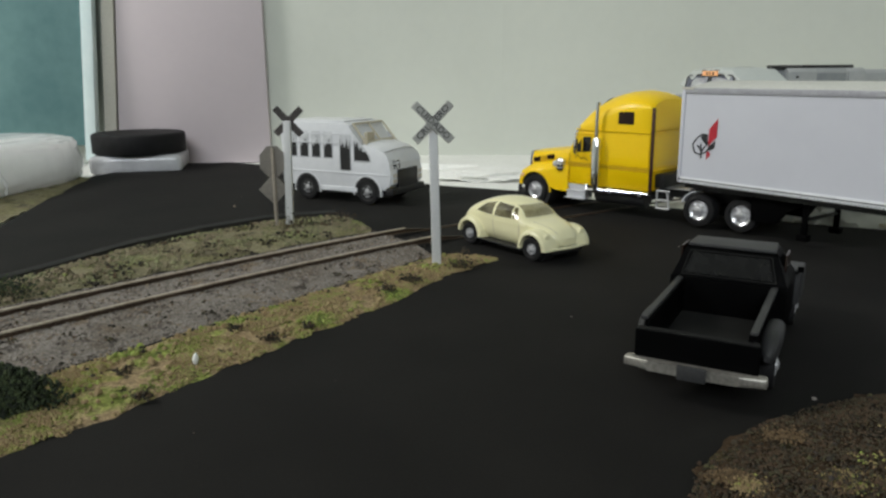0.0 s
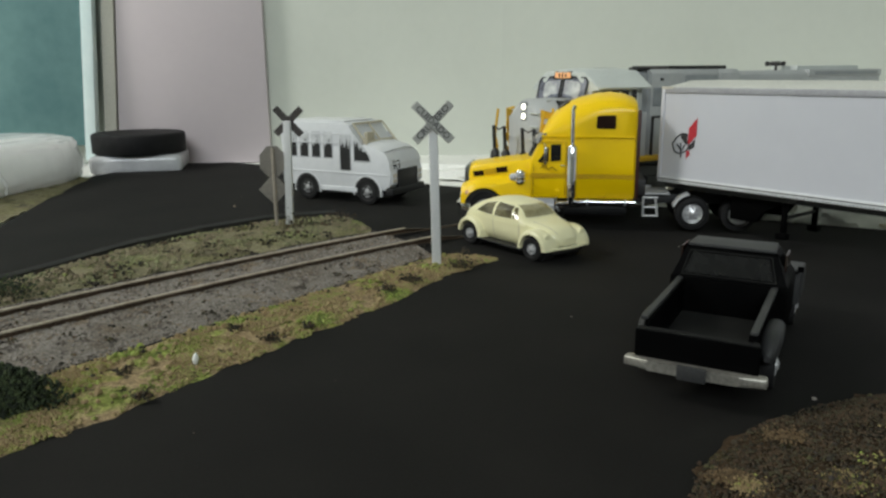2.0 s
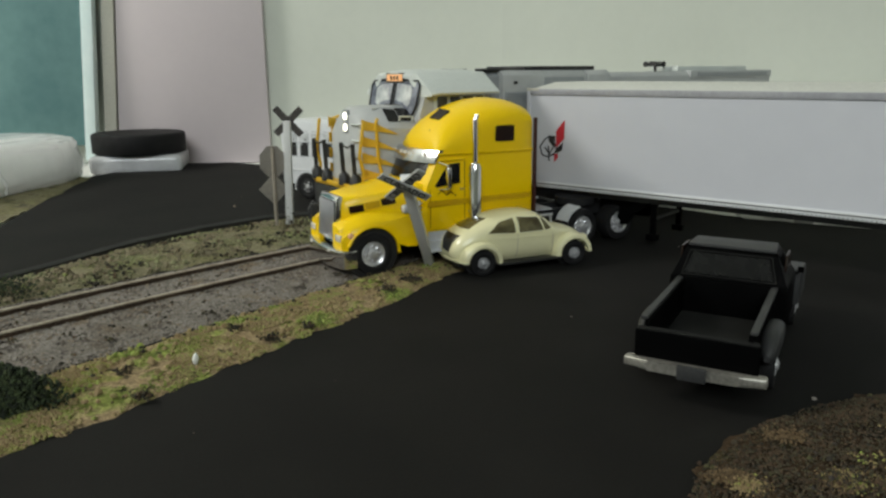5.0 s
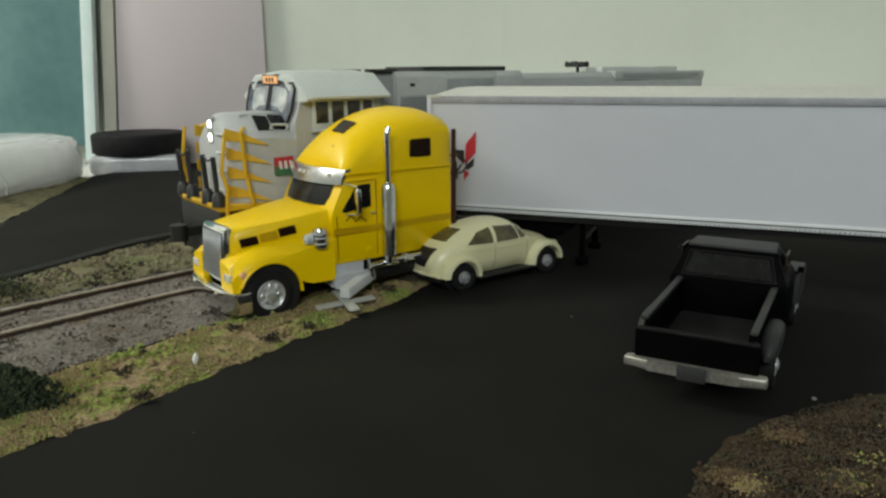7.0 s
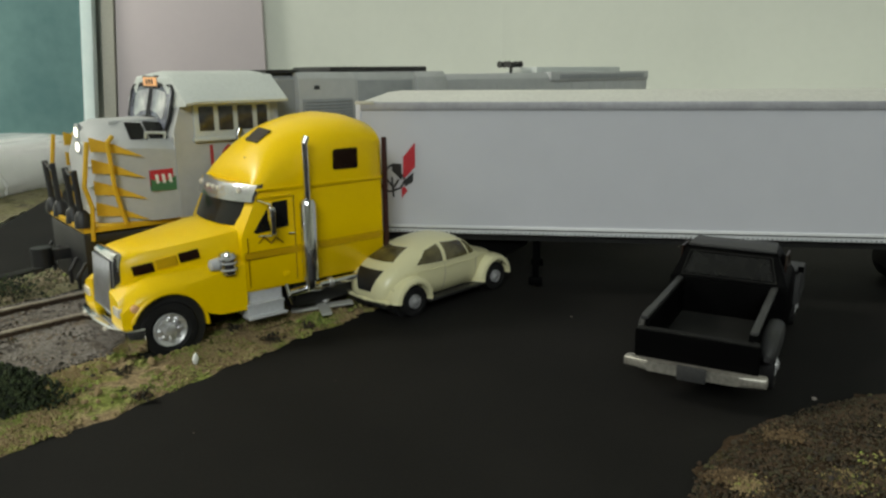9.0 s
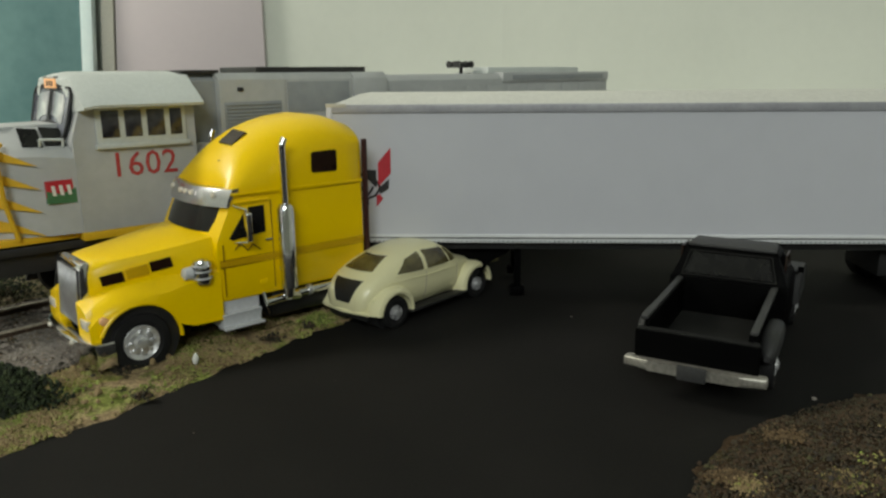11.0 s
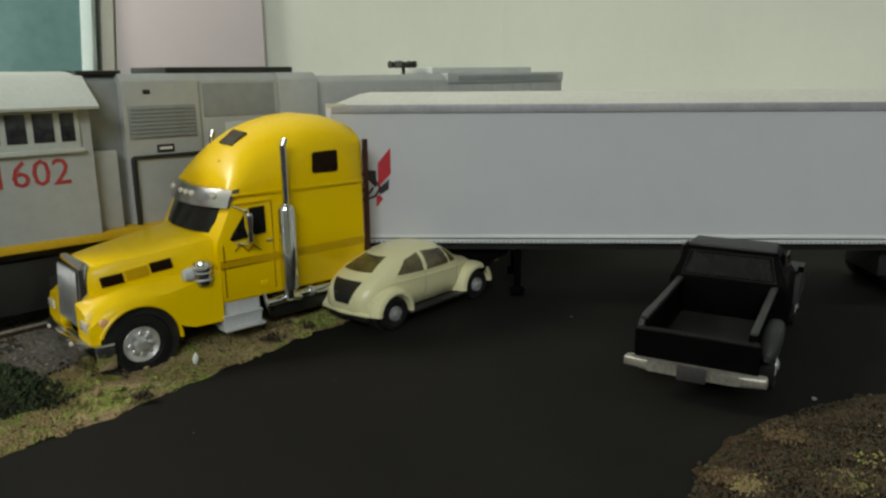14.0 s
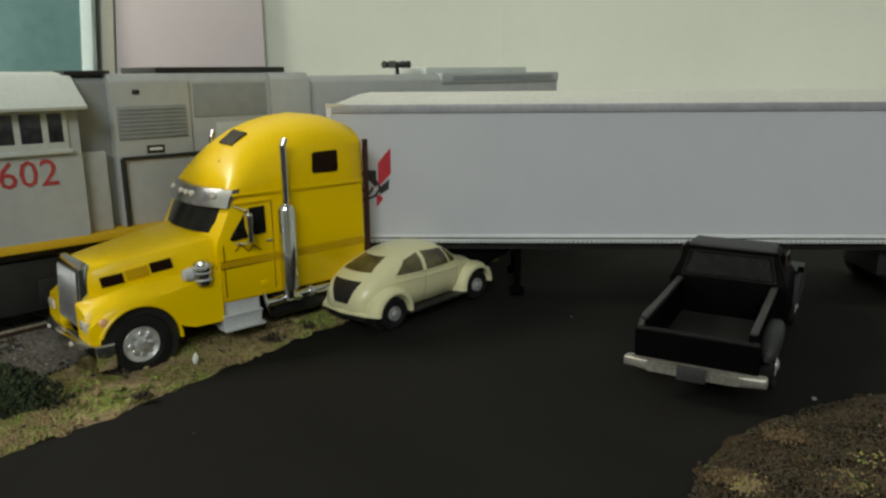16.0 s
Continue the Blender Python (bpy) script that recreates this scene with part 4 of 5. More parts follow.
def van():
    t = thing("white_minibus", sp(-3.35, 28.45, 0, 0, 0, -29), "white toy minibus with printed side windows", "bus")
    zb = .55
    body = part("body", pr([(-2.65, zb), (2.1, zb), (2.3, .75), (2.34, 1.2), (2.22, 1.72), (1.95, 1.95), (1.2, 2.18), (-2.65, 2.18)], -1.1, 1.1, "y", bevel=.09), VANWHITE, t)
    part("upper_body", pr([(-2.68, 2.0), (.98, 2.0), (.98, 2.2), (.55, 2.86), (.3, 2.95), (-2.5, 2.97), (-2.66, 2.85)], -1.1, 1.1, "y", bevel=.08), VANWHITE, t)
    part("bonnet_crown", loft(bmesh.new(), [[Vector((x, y, z)) for x, z in ((1.15, 2.1), (1.15, 2.24 + d), (1.8, 2.1 + d), (2.15, 1.88 + d), (2.3, 1.5), (1.9, 1.5))] for y, d in ((-1.08, -.06), (-.8, .02), (0, .06), (.8, .02), (1.08, -.06))]), VANWHITE, t)
    fr = bmesh.new()
    for y in (-1.0, 0.0, 1.0):
        tube(fr, (1.28, y, 2.18), (.66, y * .95, 2.9), .035, seg=8)
    tube(fr, (.66, -.97, 2.9), (.66, .97, 2.9), .04, seg=8)
    part("windscreen_frame", fr, TAN, t, "tan open windscreen frame")
    part("driver_seat", bx(.98, 1.12, -.75, -.25, 2.1, 2.6, .05), TAN, t)
    for s in (1, -1):
        for i in range(4):
            x = -2.3 + i * .56
            part("side_window", pr([(x, 1.62), (x + .42, 1.62), (x + .42, 2.6), (x, 2.6)], s * 1.09, s * 1.115, "y", bevel=.01), VANGLASS, t, "printed grey side window with streaks")
            part("window_print", pr([(x + .03, 1.66), (x + .39, 1.66), (x + .39, 2.2), (x + .33, 2.1), (x + .28, 2.36), (x + .23, 2.12), (x + .15, 2.22), (x + .1, 2.02), (x + .03, 2.16)], s * 1.1, s * 1.12, "y"), BLACKPL, t, "dark ragged window print")
        part("door", pr([(.12, 1.2), (.62, 1.2), (.62, 2.5), (.12, 2.5)], s * 1.09, s * 1.115, "y", bevel=.01), VANGLASS, t, "pale printed side door")
        part("window_print", pr([(.15, 1.23), (.59, 1.23), (.59, 2.3), (.52, 1.95), (.46, 2.35), (.36, 2.0), (.28, 2.25), (.2, 2.05), (.15, 2.4)], s * 1.1, s * 1.12, "y"), BLACKPL, t, "dark ragged window print")
        part("cab_window", pr([(.74, 1.55), (1.5, 1.55), (1.46, 1.78), (.86, 2.5), (.74, 2.5)], s * 1.09, s * 1.115, "y", bevel=.01), VANGLASS, t, "slanted cab window")
        part("window_print", pr([(.78, 1.6), (1.44, 1.6), (1.4, 1.77), (1.26, 1.95), (1.16, 1.9), (1.1, 2.1), (1.0, 1.98), (.92, 2.3), (.85, 2.1), (.78, 2.34)], s * 1.1, s * 1.12, "y"), BLACKPL, t, "dark ragged window print")
        part("trim_strip", bx(-2.64, 2.2, s * 1.1 - .02, s * 1.1 + .02, 1.08, 1.15, .01), VANWHITE, t)
        part("trim_strip", bx(-2.6, .6, s * 1.1 - .02, s * 1.1 + .02, 2.5, 2.55, .01), VANWHITE, t)
        part("skirt", bx(-.8, .85, s * 1.1 - .03, s * 1.1 + .03, .42, .6, .02), VANWHITE, t)
        for x in (1.3, -1.45):
            wheel(t, x, s * .98, .48, .28, s, GREYMETAL, "steel")
            part("wheel_arch", sweep_arc(bmesh.new(), [(s * (1.0 + y), r) for y, r in ((0, .57), (0, .62), (.12, .62), (.12, .57))], x, .45, -12, 192), VANWHITE, t)
            # flat black patch on the side, painted shade of the wheel arch
            part("arch_shade", pr([(x + .58 * math.cos(radians(a)), .45 + .58 * math.sin(radians(a))) for a in range(-12, 193, 12)], s * 1.06, s * 1.108, "y"), BLACKPL, t)
        hl = part("headlight", bx(2.26, 2.37, s * .87 - .17, s * .87 + .17, .78, 1.22, .03), VANWHITE, t, "white headlight surround")
        for z in (.84, 1.04):
            for dy in (-.075, .075):
                part("lamp", bx(2.35, 2.385, s * .87 + dy - .06, s * .87 + dy + .06, z, z + .13, .01), LENS, hl)
        part("door_frame", bx(.06, .12, s * 1.1 - .02, s * 1.1 + .02, 1.15, 2.55, .01), VANWHITE, t)
        part("window_rail", bx(-2.42, .02, s * 1.115 - .015, s * 1.115 + .015, 2.18, 2.22, .008), VANWHITE, t)
    part("grille", bx(2.25, 2.4, -.66, .66, .5, 1.3, .03), BLACKPL, t, "black grille panel")
    part("front_bumper", bx(2.1, 2.42, -1.12, 1.12, .4, .66, .05), BLACKPL, t)
    part("chassis", bx(-2.5, 2.0, -.85, .85, .3, .6, .03), BLACKPL, t)
    part("bonnet_crease", bent(bmesh.new(), [(2.02, -1.0, 1.93), (2.12, -.6, 2.0), (2.15, 0, 2.03), (2.12, .6, 2.0), (2.02, 1.0, 1.93)], .03, seg=6), VANGLASS, t, "grey crease across the bonnet")
    part("dashboard", bx(1.0, 1.25, -.9, .9, 2.14, 2.3, .04), TAN, t, "tan dashboard behind the open windscreen")
    part("roof_seam", bx(-2.4, .25, -.9, .9, 2.95, 3.0, .03), VANWHITE, t)
    words("lettering", "R9", .46, sp(2.28, -.62, 1.46) @ pose(0, 0, 0, 78, 0, 90), INK, body, .02)
    return t


def cab_ring(z, w, rear, corner, front, n=7):
    """One level of the cab: square at the back, bowed in front between two corners."""
    pts = [(rear + .06, -w), (rear, -w + .06), (rear, w - .06), (rear + .06, w), (-2.5, w), (corner - .12, w - .015)]
    for i in range(n):
        u = math.cos(math.pi * i / (n - 1))
        pts.append((corner + (front - corner) * (1 - abs(u) ** 2.4), (w - .05) * u))
    pts += [(corner - .12, -w + .015), (-2.5, -w)]
    return [Vector((x, y, z)) for x, y in pts]


def roof_ring(x, w, foot, shoulder, top, n=22):
    """One rib of the roof fairing: upright sides to the shoulder, then an arch."""
    pts = [Vector((x, -w, foot))]
    for i in range(n + 1):
        a = math.pi * (1 - i / n)
        c, s_ = math.cos(a), math.sin(a)
        pts.append(Vector((x, w * math.copysign(abs(c) ** (2 / 2.4), c), shoulder + (top - shoulder) * abs(s_) ** (2 / 2.0))))
    return pts + [Vector((x, w, foot))]


def fender_rib(x, s):
    """One rib of the front wing: from the bonnet out over the wheel and down to the lip."""
    sh = float(np.interp(x, [-1.42, -1.0, -.5, 0, .35, .6, .76], [1.5, 1.42, 1.32, 1.29, 1.22, 1.1, .95]))
    inner = float(np.interp(x, [-1.42, -.6, .2, .76], [1.72, 1.62, 1.5, 1.2]))
    lip = .5 + math.sqrt(max(.66 ** 2 - x * x, 0)) if abs(x) < .62 else (.66 if x > 0 else float(np.interp(x, [-1.42, -.8, -.62], [.58, .6, .72])))
    lip = min(lip, sh - .1)
    out = float(np.interp(x, [-1.42, -.6, .3, .76], [1.19, 1.19, 1.17, 1.08]))
    return [Vector((x, s * y, z)) for y, z in ((.5, inner), (.78, inner - .04), (.93, (inner + sh) / 2 + .03), (out - .1, sh + .02), (out - .02, sh - .05), (out, max(sh - .2, lip + .03)), (out, lip), (out - .06, lip), (.5, lip))]


ROOF_RIBS = [(-4.5, 1.12, 3.4, 3.76), (-4.42, 1.19, 3.43, 3.86), (-4.1, 1.21, 3.45, 3.97), (-3.7, 1.21, 3.42, 4.02), (-3.3, 1.21, 3.32, 3.98), (-2.95, 1.21, 3.13, 3.9), (-2.65, 1.2, 2.96, 3.8), (-2.4, 1.19, 2.86, 3.67), (-2.2, 1.18, 2.81, 3.54), (-2.02, 1.17, 2.78, 3.37), (-1.86, 1.16, 2.77, 3.16), (-1.74, 1.14, 2.76, 2.92)]


def tractor():
    t = thing("truck_tractor", sp(4.13, 27.33, .1, 0, 0, 136), "yellow long-nose sleeper truck with chrome exhaust pipes", "truck")
    # bonnet: narrow nose that widens to the cab, its top slightly arched
    bon = bmesh.new()
    rings = []
    for x, w, top, low in ((-1.6, 1.06, 2.1, .95), (-1.3, 1.03, 2.07, .95), (-.8, .95, 2.0, .95), (-.3, .84, 1.93, .95), (.1, .74, 1.88, .95), (.4, .65, 1.84, .95), (.52, .6, 1.8, 1.0), (.56, .55, 1.74, 1.05)):
        rings.append([Vector((x, y, z)) for y, z in ((-w - .05, low), (-w - .03, top - .36), (-w, top - .14), (-w + .06, top - .05), (-w * .6, top), (0, top + .03), (w * .6, top), (w - .06, top - .05), (w, top - .14), (w + .03, top - .36), (w + .05, low))])
    h = part("bonnet", loft(bon, rings), YELLOW, t)

    def bonnet_side(x):
        return float(np.interp(x, [-1.6, -1.3, -.8, -.3, .1, .4], [1.085, 1.055, .975, .865, .765, .675]))
    # cab up to the roof line, then the raised fairing
    c = part("cab", loft(bmesh.new(), [cab_ring(z, w, rear, co, fr) for z, w, rear, co, fr in ((.88, 1.16, -4.46, -1.4, -1.3), (.95, 1.2, -4.5, -1.38, -1.28), (1.9, 1.2, -4.5, -1.4, -1.26), (2.06, 1.2, -4.5, -1.46, -1.3), (2.5, 1.19, -4.5, -1.68, -1.5), (2.8, 1.18, -4.5, -1.82, -1.64))]), YELLOW, t)
    part("roof_fairing", loft(bmesh.new(), [roof_ring(x, w, 2.74, sh, top) for x, w, sh, top in ROOF_RIBS]), YELLOW, t)
    for s in (1, -1):
        part("sleeper_window", sb([(-3.88, s * 1.212, 3.0), (-3.84, s * 1.212, 2.97), (-3.35, s * 1.212, 2.98), (-3.32, s * 1.212, 3.01), (-3.33, s * 1.212, 3.33), (-3.37, s * 1.212, 3.36), (-3.84, s * 1.212, 3.37), (-3.88, s * 1.212, 3.34)], (0, s, 0), .03), DARKGLASS, c, "small dark sleeper window")
        part("door_window", sb([(-2.31, s * 1.205, 2.03), (-1.68, s * 1.2, 1.96), (-1.62, s * 1.195, 1.99), (-1.95, s * 1.19, 2.44), (-2.02, s * 1.19, 2.5), (-2.31, s * 1.195, 2.51)], (0, s, .02), .03), BLACKGLASS, c, "dark door window")
        part("quarter_pillar", sb([(-2.0, s * 1.215, 1.98), (-1.955, s * 1.215, 1.98), (-1.955, s * 1.205, 2.5), (-2.0, s * 1.205, 2.5)], (0, s, 0), .02), YELLOW, c)
        for z0, z1, mt in ((1.49, 1.5, DARKLINE), (1.515, 1.605, STRIPE), (1.62, 1.63, DARKLINE)):
            part("pinstripe", bx(-4.46, -1.42, min(s * 1.19, s * 1.207), max(s * 1.19, s * 1.207), z0, z1), mt, c, "brown side stripe")
        part("door_emblem", bent(bmesh.new(), [(-2.2, s * 1.205, 1.72), (-2.05, s * 1.205, 1.84), (-1.95, s * 1.205, 1.74), (-1.82, s * 1.205, 1.88), (-1.7, s * 1.205, 1.78)], .013, seg=6), DARKLINE, c, "brown door emblem print")
        part("door_handle", bx(-2.44, -2.3, s * 1.2 - .03, s * 1.2 + .03, 1.86, 1.9, .01), CHROME, c)
        part("fuel_cap_door", bx(-2.3, -2.16, s * 1.2 - .008, s * 1.2 + .008, 1.06, 1.16, .004), YELLOW, c)
        part("body_crease", pr([(-4.46, 2.7), (-2.7, 2.7), (-1.72, 2.72), (-1.72, 2.77), (-2.7, 2.76), (-4.46, 2.755)], min(s * 1.19, s * 1.222), max(s * 1.19, s * 1.222), "y", bevel=.012), YELLOW, c)
        part("drip_rail", bx(-2.42, -1.72, s * 1.2 - .02, s * 1.2 + .02, 2.58, 2.62, .01), YELLOW, c)
        for xs, zt in ((-2.46, 2.58), (-1.5, 1.9)):
            part("door_seam", bx(xs, xs + .018, s * 1.2 - .006, s * 1.2 + .006, .98, zt), DARKLINE, c)
        part("side_fairing", bx(-4.6, -4.5, s * 1.185 - .03, s * 1.185 + .03, .9, 3.52, .015), REDBROWN, t, "dark red brown rear edge strip")
        fw = part("front_wing", loft(bmesh.new(), [fender_rib(x, s) for x in (-1.42, -1.3, -1.1, -.9, -.72, -.66, -.62, -.58, -.5, -.4, -.25, -.1, .1, .25, .4, .5, .58, .62, .66, .72, .76)]), YELLOW, t)
        part("wing_flare", sweep_arc(bmesh.new(), [(s * (1.1 + y), r) for y, r in ((0, .64), (0, .69), (.07, .695), (.09, .67), (.08, .64))], 0, .5, 22, 182, 24), YELLOW, fw)
        part("wheel_well", tb((0, s * .5, .52), (0, s * 1.08, .52), .645, seg=28), BLACKPL, t)
        part("headlight", bx(.7, .79, s * .86 - .16, s * .86 + .16, .84, 1.0, .03), LENS, t)
        part("turn_lamp", lathe(bmesh.new(), [(-.02, .07), (.03, .065), (.05, .02)], axis="y", at=(.55, s * 1.12, .99), seg=14) if s > 0 else lathe(bmesh.new(), [(.02, .07), (-.03, .065), (-.05, .02)], axis="y", at=(.55, s * 1.12, .99), seg=14), AMBER, t, "pinkish round turn lamp")
        for i, mt in enumerate((DARKGLASS, STRIPE, DARKGLASS)):
            x, z = .38 - i * .37, 1.47 + i * .075
            y0, y1 = bonnet_side(x) + .012, bonnet_side(x - .33) + .012
            part("bonnet_vent", sb([(x - .33, s * y1, z + .02), (x, s * y0, z - .03), (x + .03, s * (y0 - .01), z + .13), (x - .3, s * (y1 - .01), z + .18)], (.3, s, 0), .045), mt, h, "dark bonnet side vent")
        ac = part("air_cleaner", lathe(bmesh.new(), [(1.3, .03), (1.3, .13), (1.34, .15), (1.66, .15), (1.7, .13), (1.74, .03)], axis="z", at=(-1.1, s * 1.16, 0), seg=22), CHROME, t, "chrome air cleaner canister")
        for z in (1.4, 1.52, 1.62):
            part("band", lathe(bmesh.new(), [(z - .012, .13), (z - .012, .163), (z + .012, .163), (z + .012, .13)], axis="z", at=(-1.1, s * 1.16, 0), seg=22), PALESTEEL, ac)
        part("intake", lathe(bmesh.new(), [(-.96, .05), (-.93, .12), (-.8, .1), (-.76, .03)], axis="x", at=(0, s * 1.12, 1.5), seg=16), PALESTEEL, ac, "pale intake cap")
        st = part("exhaust_pipe", bent(bmesh.new(), [(-2.64, s * 1.38, 2.4), (-2.64, s * 1.38, 3.54), (-2.69, s * 1.38, 3.66)], .058, seg=14), CHROME, t, "tall chrome exhaust pipe")
        part("heat_shield", lathe(bmesh.new(), [(.95, .06), (.97, .15), (2.42, .155), (2.5, .11), (2.52, .06)], axis="z", at=(-2.64, s * 1.38, 0), seg=24), CHROME, st, "chrome heat shield")
        part("pipe_elbow", bent(bmesh.new(), [(-2.64, s * 1.38, 1.0), (-2.64, s * 1.34, .82), (-2.9, s * 1.2, .74)], .1, seg=12), CHROME, st)
        for z in (1.3, 2.2):
            part("bracket", bx(-2.72, -2.56, min(s * 1.18, s * 1.34), max(s * 1.18, s * 1.34), z - .03, z + .03, .01), GREYMETAL, st)
        mr = part("wing_mirror", bx(-1.92, -1.82, s * 1.44 - .075, s * 1.44 + .075, 1.95, 2.46, .035, 3), CHROME, t, "tall chrome wing mirror")
        part("mirror_arm", bent(bmesh.new(), [(-1.72, s * 1.17, 1.9), (-1.86, s * 1.42, 1.93), (-1.86, s * 1.42, 2.5), (-1.74, s * 1.15, 2.56)], .018), CHROME, mr)
        # two-tread step box
        stp = part("step_box", pr([(s * .72, .4), (s * 1.17, .4), (s * 1.2, .62), (s * 1.1, .64), (s * 1.13, .88), (s * .72, .9)], -2.14, -1.4, "x", bevel=.015), PALESTEEL, t, "pale metal step box")
        part("step", bx(-2.16, -1.38, min(s * 1.0, s * 1.29), max(s * 1.0, s * 1.29), .385, .43, .012), PALESTEEL, stp)
        part("step", bx(-2.15, -1.39, min(s * .95, s * 1.22), max(s * .95, s * 1.22), .62, .66, .012), PALESTEEL, stp)
        part("step_bracket", bent(bmesh.new(), [(-2.2, s * 1.2, .92), (-2.22, s * 1.26, .7), (-2.3, s * 1.22, .5)], .035, seg=8), CHROME, stp)
        # tank coloured black to stand in for the shade under the cab
        part("fuel_tank", lathe(bmesh.new(), [(-4.3, .05), (-4.3, .27), (-4.25, .3), (-2.5, .3), (-2.45, .27), (-2.45, .05)], axis="x", at=(0, s * .82, .6), seg=20), BLACKPL, t, "round fuel tank blackened for the shade under the cab")
        part("side_pipe", bent(bmesh.new(), [(-2.25, s * 1.2, .72), (-3.0, s * 1.24, .78), (-4.55, s * 1.24, .8)], .075, seg=10), CHROME, t, "chrome side pipe")
        for x in (-3.1, -4.2):
            part("pipe_clamp", tb((x, s * 1.24, .79), (x - .07, s * 1.24, .79), .1, seg=12), DULLCHROME, t)
        part("frame_rail", bx(-8.2, .5, s * .42 - .05, s * .42 + .05, .68, .95, .01), BLACKPL, t)
        bm = bmesh.new()
        for z in (.4, .66, .95):
            tube(bm, (-4.78, s * 1.14, z), (-5.2, s * 1.14, z), .035)
        for x in (-4.78, -5.2):
            tube(bm, (x, s * 1.14, .38), (x + (.08 if x < -5 else 0), s * 1.14, .98), .035)
        part("catwalk_ladder", bm, GREYMETAL, t, "grey side ladder")
        for x in (-6.2, -7.5):
            wheel(t, x, s * .98, .5, .5, s, RIMMETAL)
        wheel(t, 0, s * 1.0, .5, .3, s, RIMMETAL)
        part("quarter_guard", sweep_arc(bmesh.new(), [(s * (.72 + y), r) for y, r in ((0, .56), (0, .6), (.5, .6), (.5, .56))], -6.2, .5, 20, 78, 8), PALESTEEL, t, "pale quarter mudguard")
    bm = bmesh.new()
    prism(bm, [(.5, .74), (.72, .72), (.66, 1.76), (.6, 1.84), (.5, 1.84)], -.56, .56, "y", bevel=.05)
    gr = part("grille", bm, CHROME, t, "chrome radiator grille shell")
    part("grille_core", pr([(.62, .8), (.735, .8), (.68, 1.72), (.6, 1.72)], -.47, .47, "y"), GRILLEGREY, gr, "grey grille core")
    for i in range(15):
        y = -.455 + i * .065
        b = bx(.0, .025, y - .016, y + .016, 0, .9, .006, 1)
        part("grille_bar", b, DULLCHROME, gr).matrix_basis = sp(.735, 0, .81, 0, -3.5, 0)
    part("front_bumper", pr([(.42, -1.2), (.74, -1.18), (.9, -.8), (.95, 0), (.9, .8), (.74, 1.18), (.42, 1.2)], .22, .66, "z", bevel=.05), CHROME, t, "chrome front bumper")
    for y in (-.6, .6):
        part("bumper_bolt", lathe(bmesh.new(), [(.9, .045), (.94, .035), (.95, .01)], axis="x", at=(0, y, .6), seg=10), LENS, t)
    part("roof_window", sb([(-2.16, -.02, 3.525), (-2.19, .4, 3.485), (-2.5, .4, 3.7), (-2.46, -.02, 3.74)], (.55, .08, .83), .07), DARKGLASS, c, "dark skylight in the roof fairing")
    part("roof_badge", lathe(bmesh.new(), [(.0, .05), (.02, .045), (.025, .01)], axis="z", at=(-1.97, .35, 3.24), seg=10), DARKLINE, c)
    # bowed windscreen between the pillars, and the visor over it
    ws = bmesh.new()
    grid = []
    for z, k in ((2.1, -1.29), (2.3, -1.375), (2.56, -1.5)):
        grid.append([Vector((k - .17 * abs(u) ** 2.4 + .03, u * .93, z)) for u in [i / 5 - 1 for i in range(11)]])
    rows = [[ws.verts.new(p) for p in r] for r in grid]
    for a, b in zip(rows, rows[1:]):
        for i in range(10):
            ws.faces.new((a[i], a[i + 1], b[i + 1], b[i]))
    e = bmesh.ops.extrude_face_region(ws, geom=list(ws.faces))
    bmesh.ops.translate(ws, vec=(-.04, 0, 0), verts=[v for v in e["geom"] if isinstance(v, bmesh.types.BMVert)])
    part("windscreen", ws, BLACKGLASS, c, "dark windscreen")
    rings = []
    for i in range(13):
        u = i / 6 - 1
        k = -.26 * abs(u) ** 2.2
        rings.append([Vector((x + k, u * 1.17, z)) for x, z in ((-1.62, 2.84), (-1.5, 2.83), (-1.4, 2.66), (-1.37, 2.53), (-1.41, 2.53), (-1.47, 2.66), (-1.6, 2.78))])
    vis = part("sun_visor", loft(bmesh.new(), rings), VISOR, t, "chrome drop visor over the windscreen")
    for y in (-.84, -.22, 0, .22, .84):
        part("marker_lamp", lathe(bmesh.new(), [(-.03, .05), (.02, .045), (.035, .01)], axis="x", at=(-1.42 - .26 * (abs(y) / 1.17) ** 2.2, y, 2.72), seg=12), LENS, vis)
    for z in (1.52, 2.72):
        part("rear_rib", bx(-4.53, -4.46, -1.12, 1.12, z - .03, z + .03, .015), YELLOW, c)
    part("rear_box", bx(-4.85, -4.52, -.85, .85, .98, 1.42, .03), BLACKPL, t, "black box behind the cab")
    part("fifth_wheel", lathe(bmesh.new(), [(.95, .1), (.95, .6), (1.15, .62), (1.2, .5), (1.2, .05)], axis="z", at=(-6.9, 0, 0), seg=24), BLACKPL, t)
    part("deck_plate", bx(-5.6, -4.7, -.6, .6, .95, 1.0, .01), GREYMETAL, t)
    part("engine_block", bx(-4.3, .45, -.5, .5, .5, 1.2, .05), BLACKPL, t)
    for x in (-6.2, -7.5, 0):
        part("axle", tb((x, -.9, .5), (x, .9, .5), .12), BLACKPL, t)
    return t


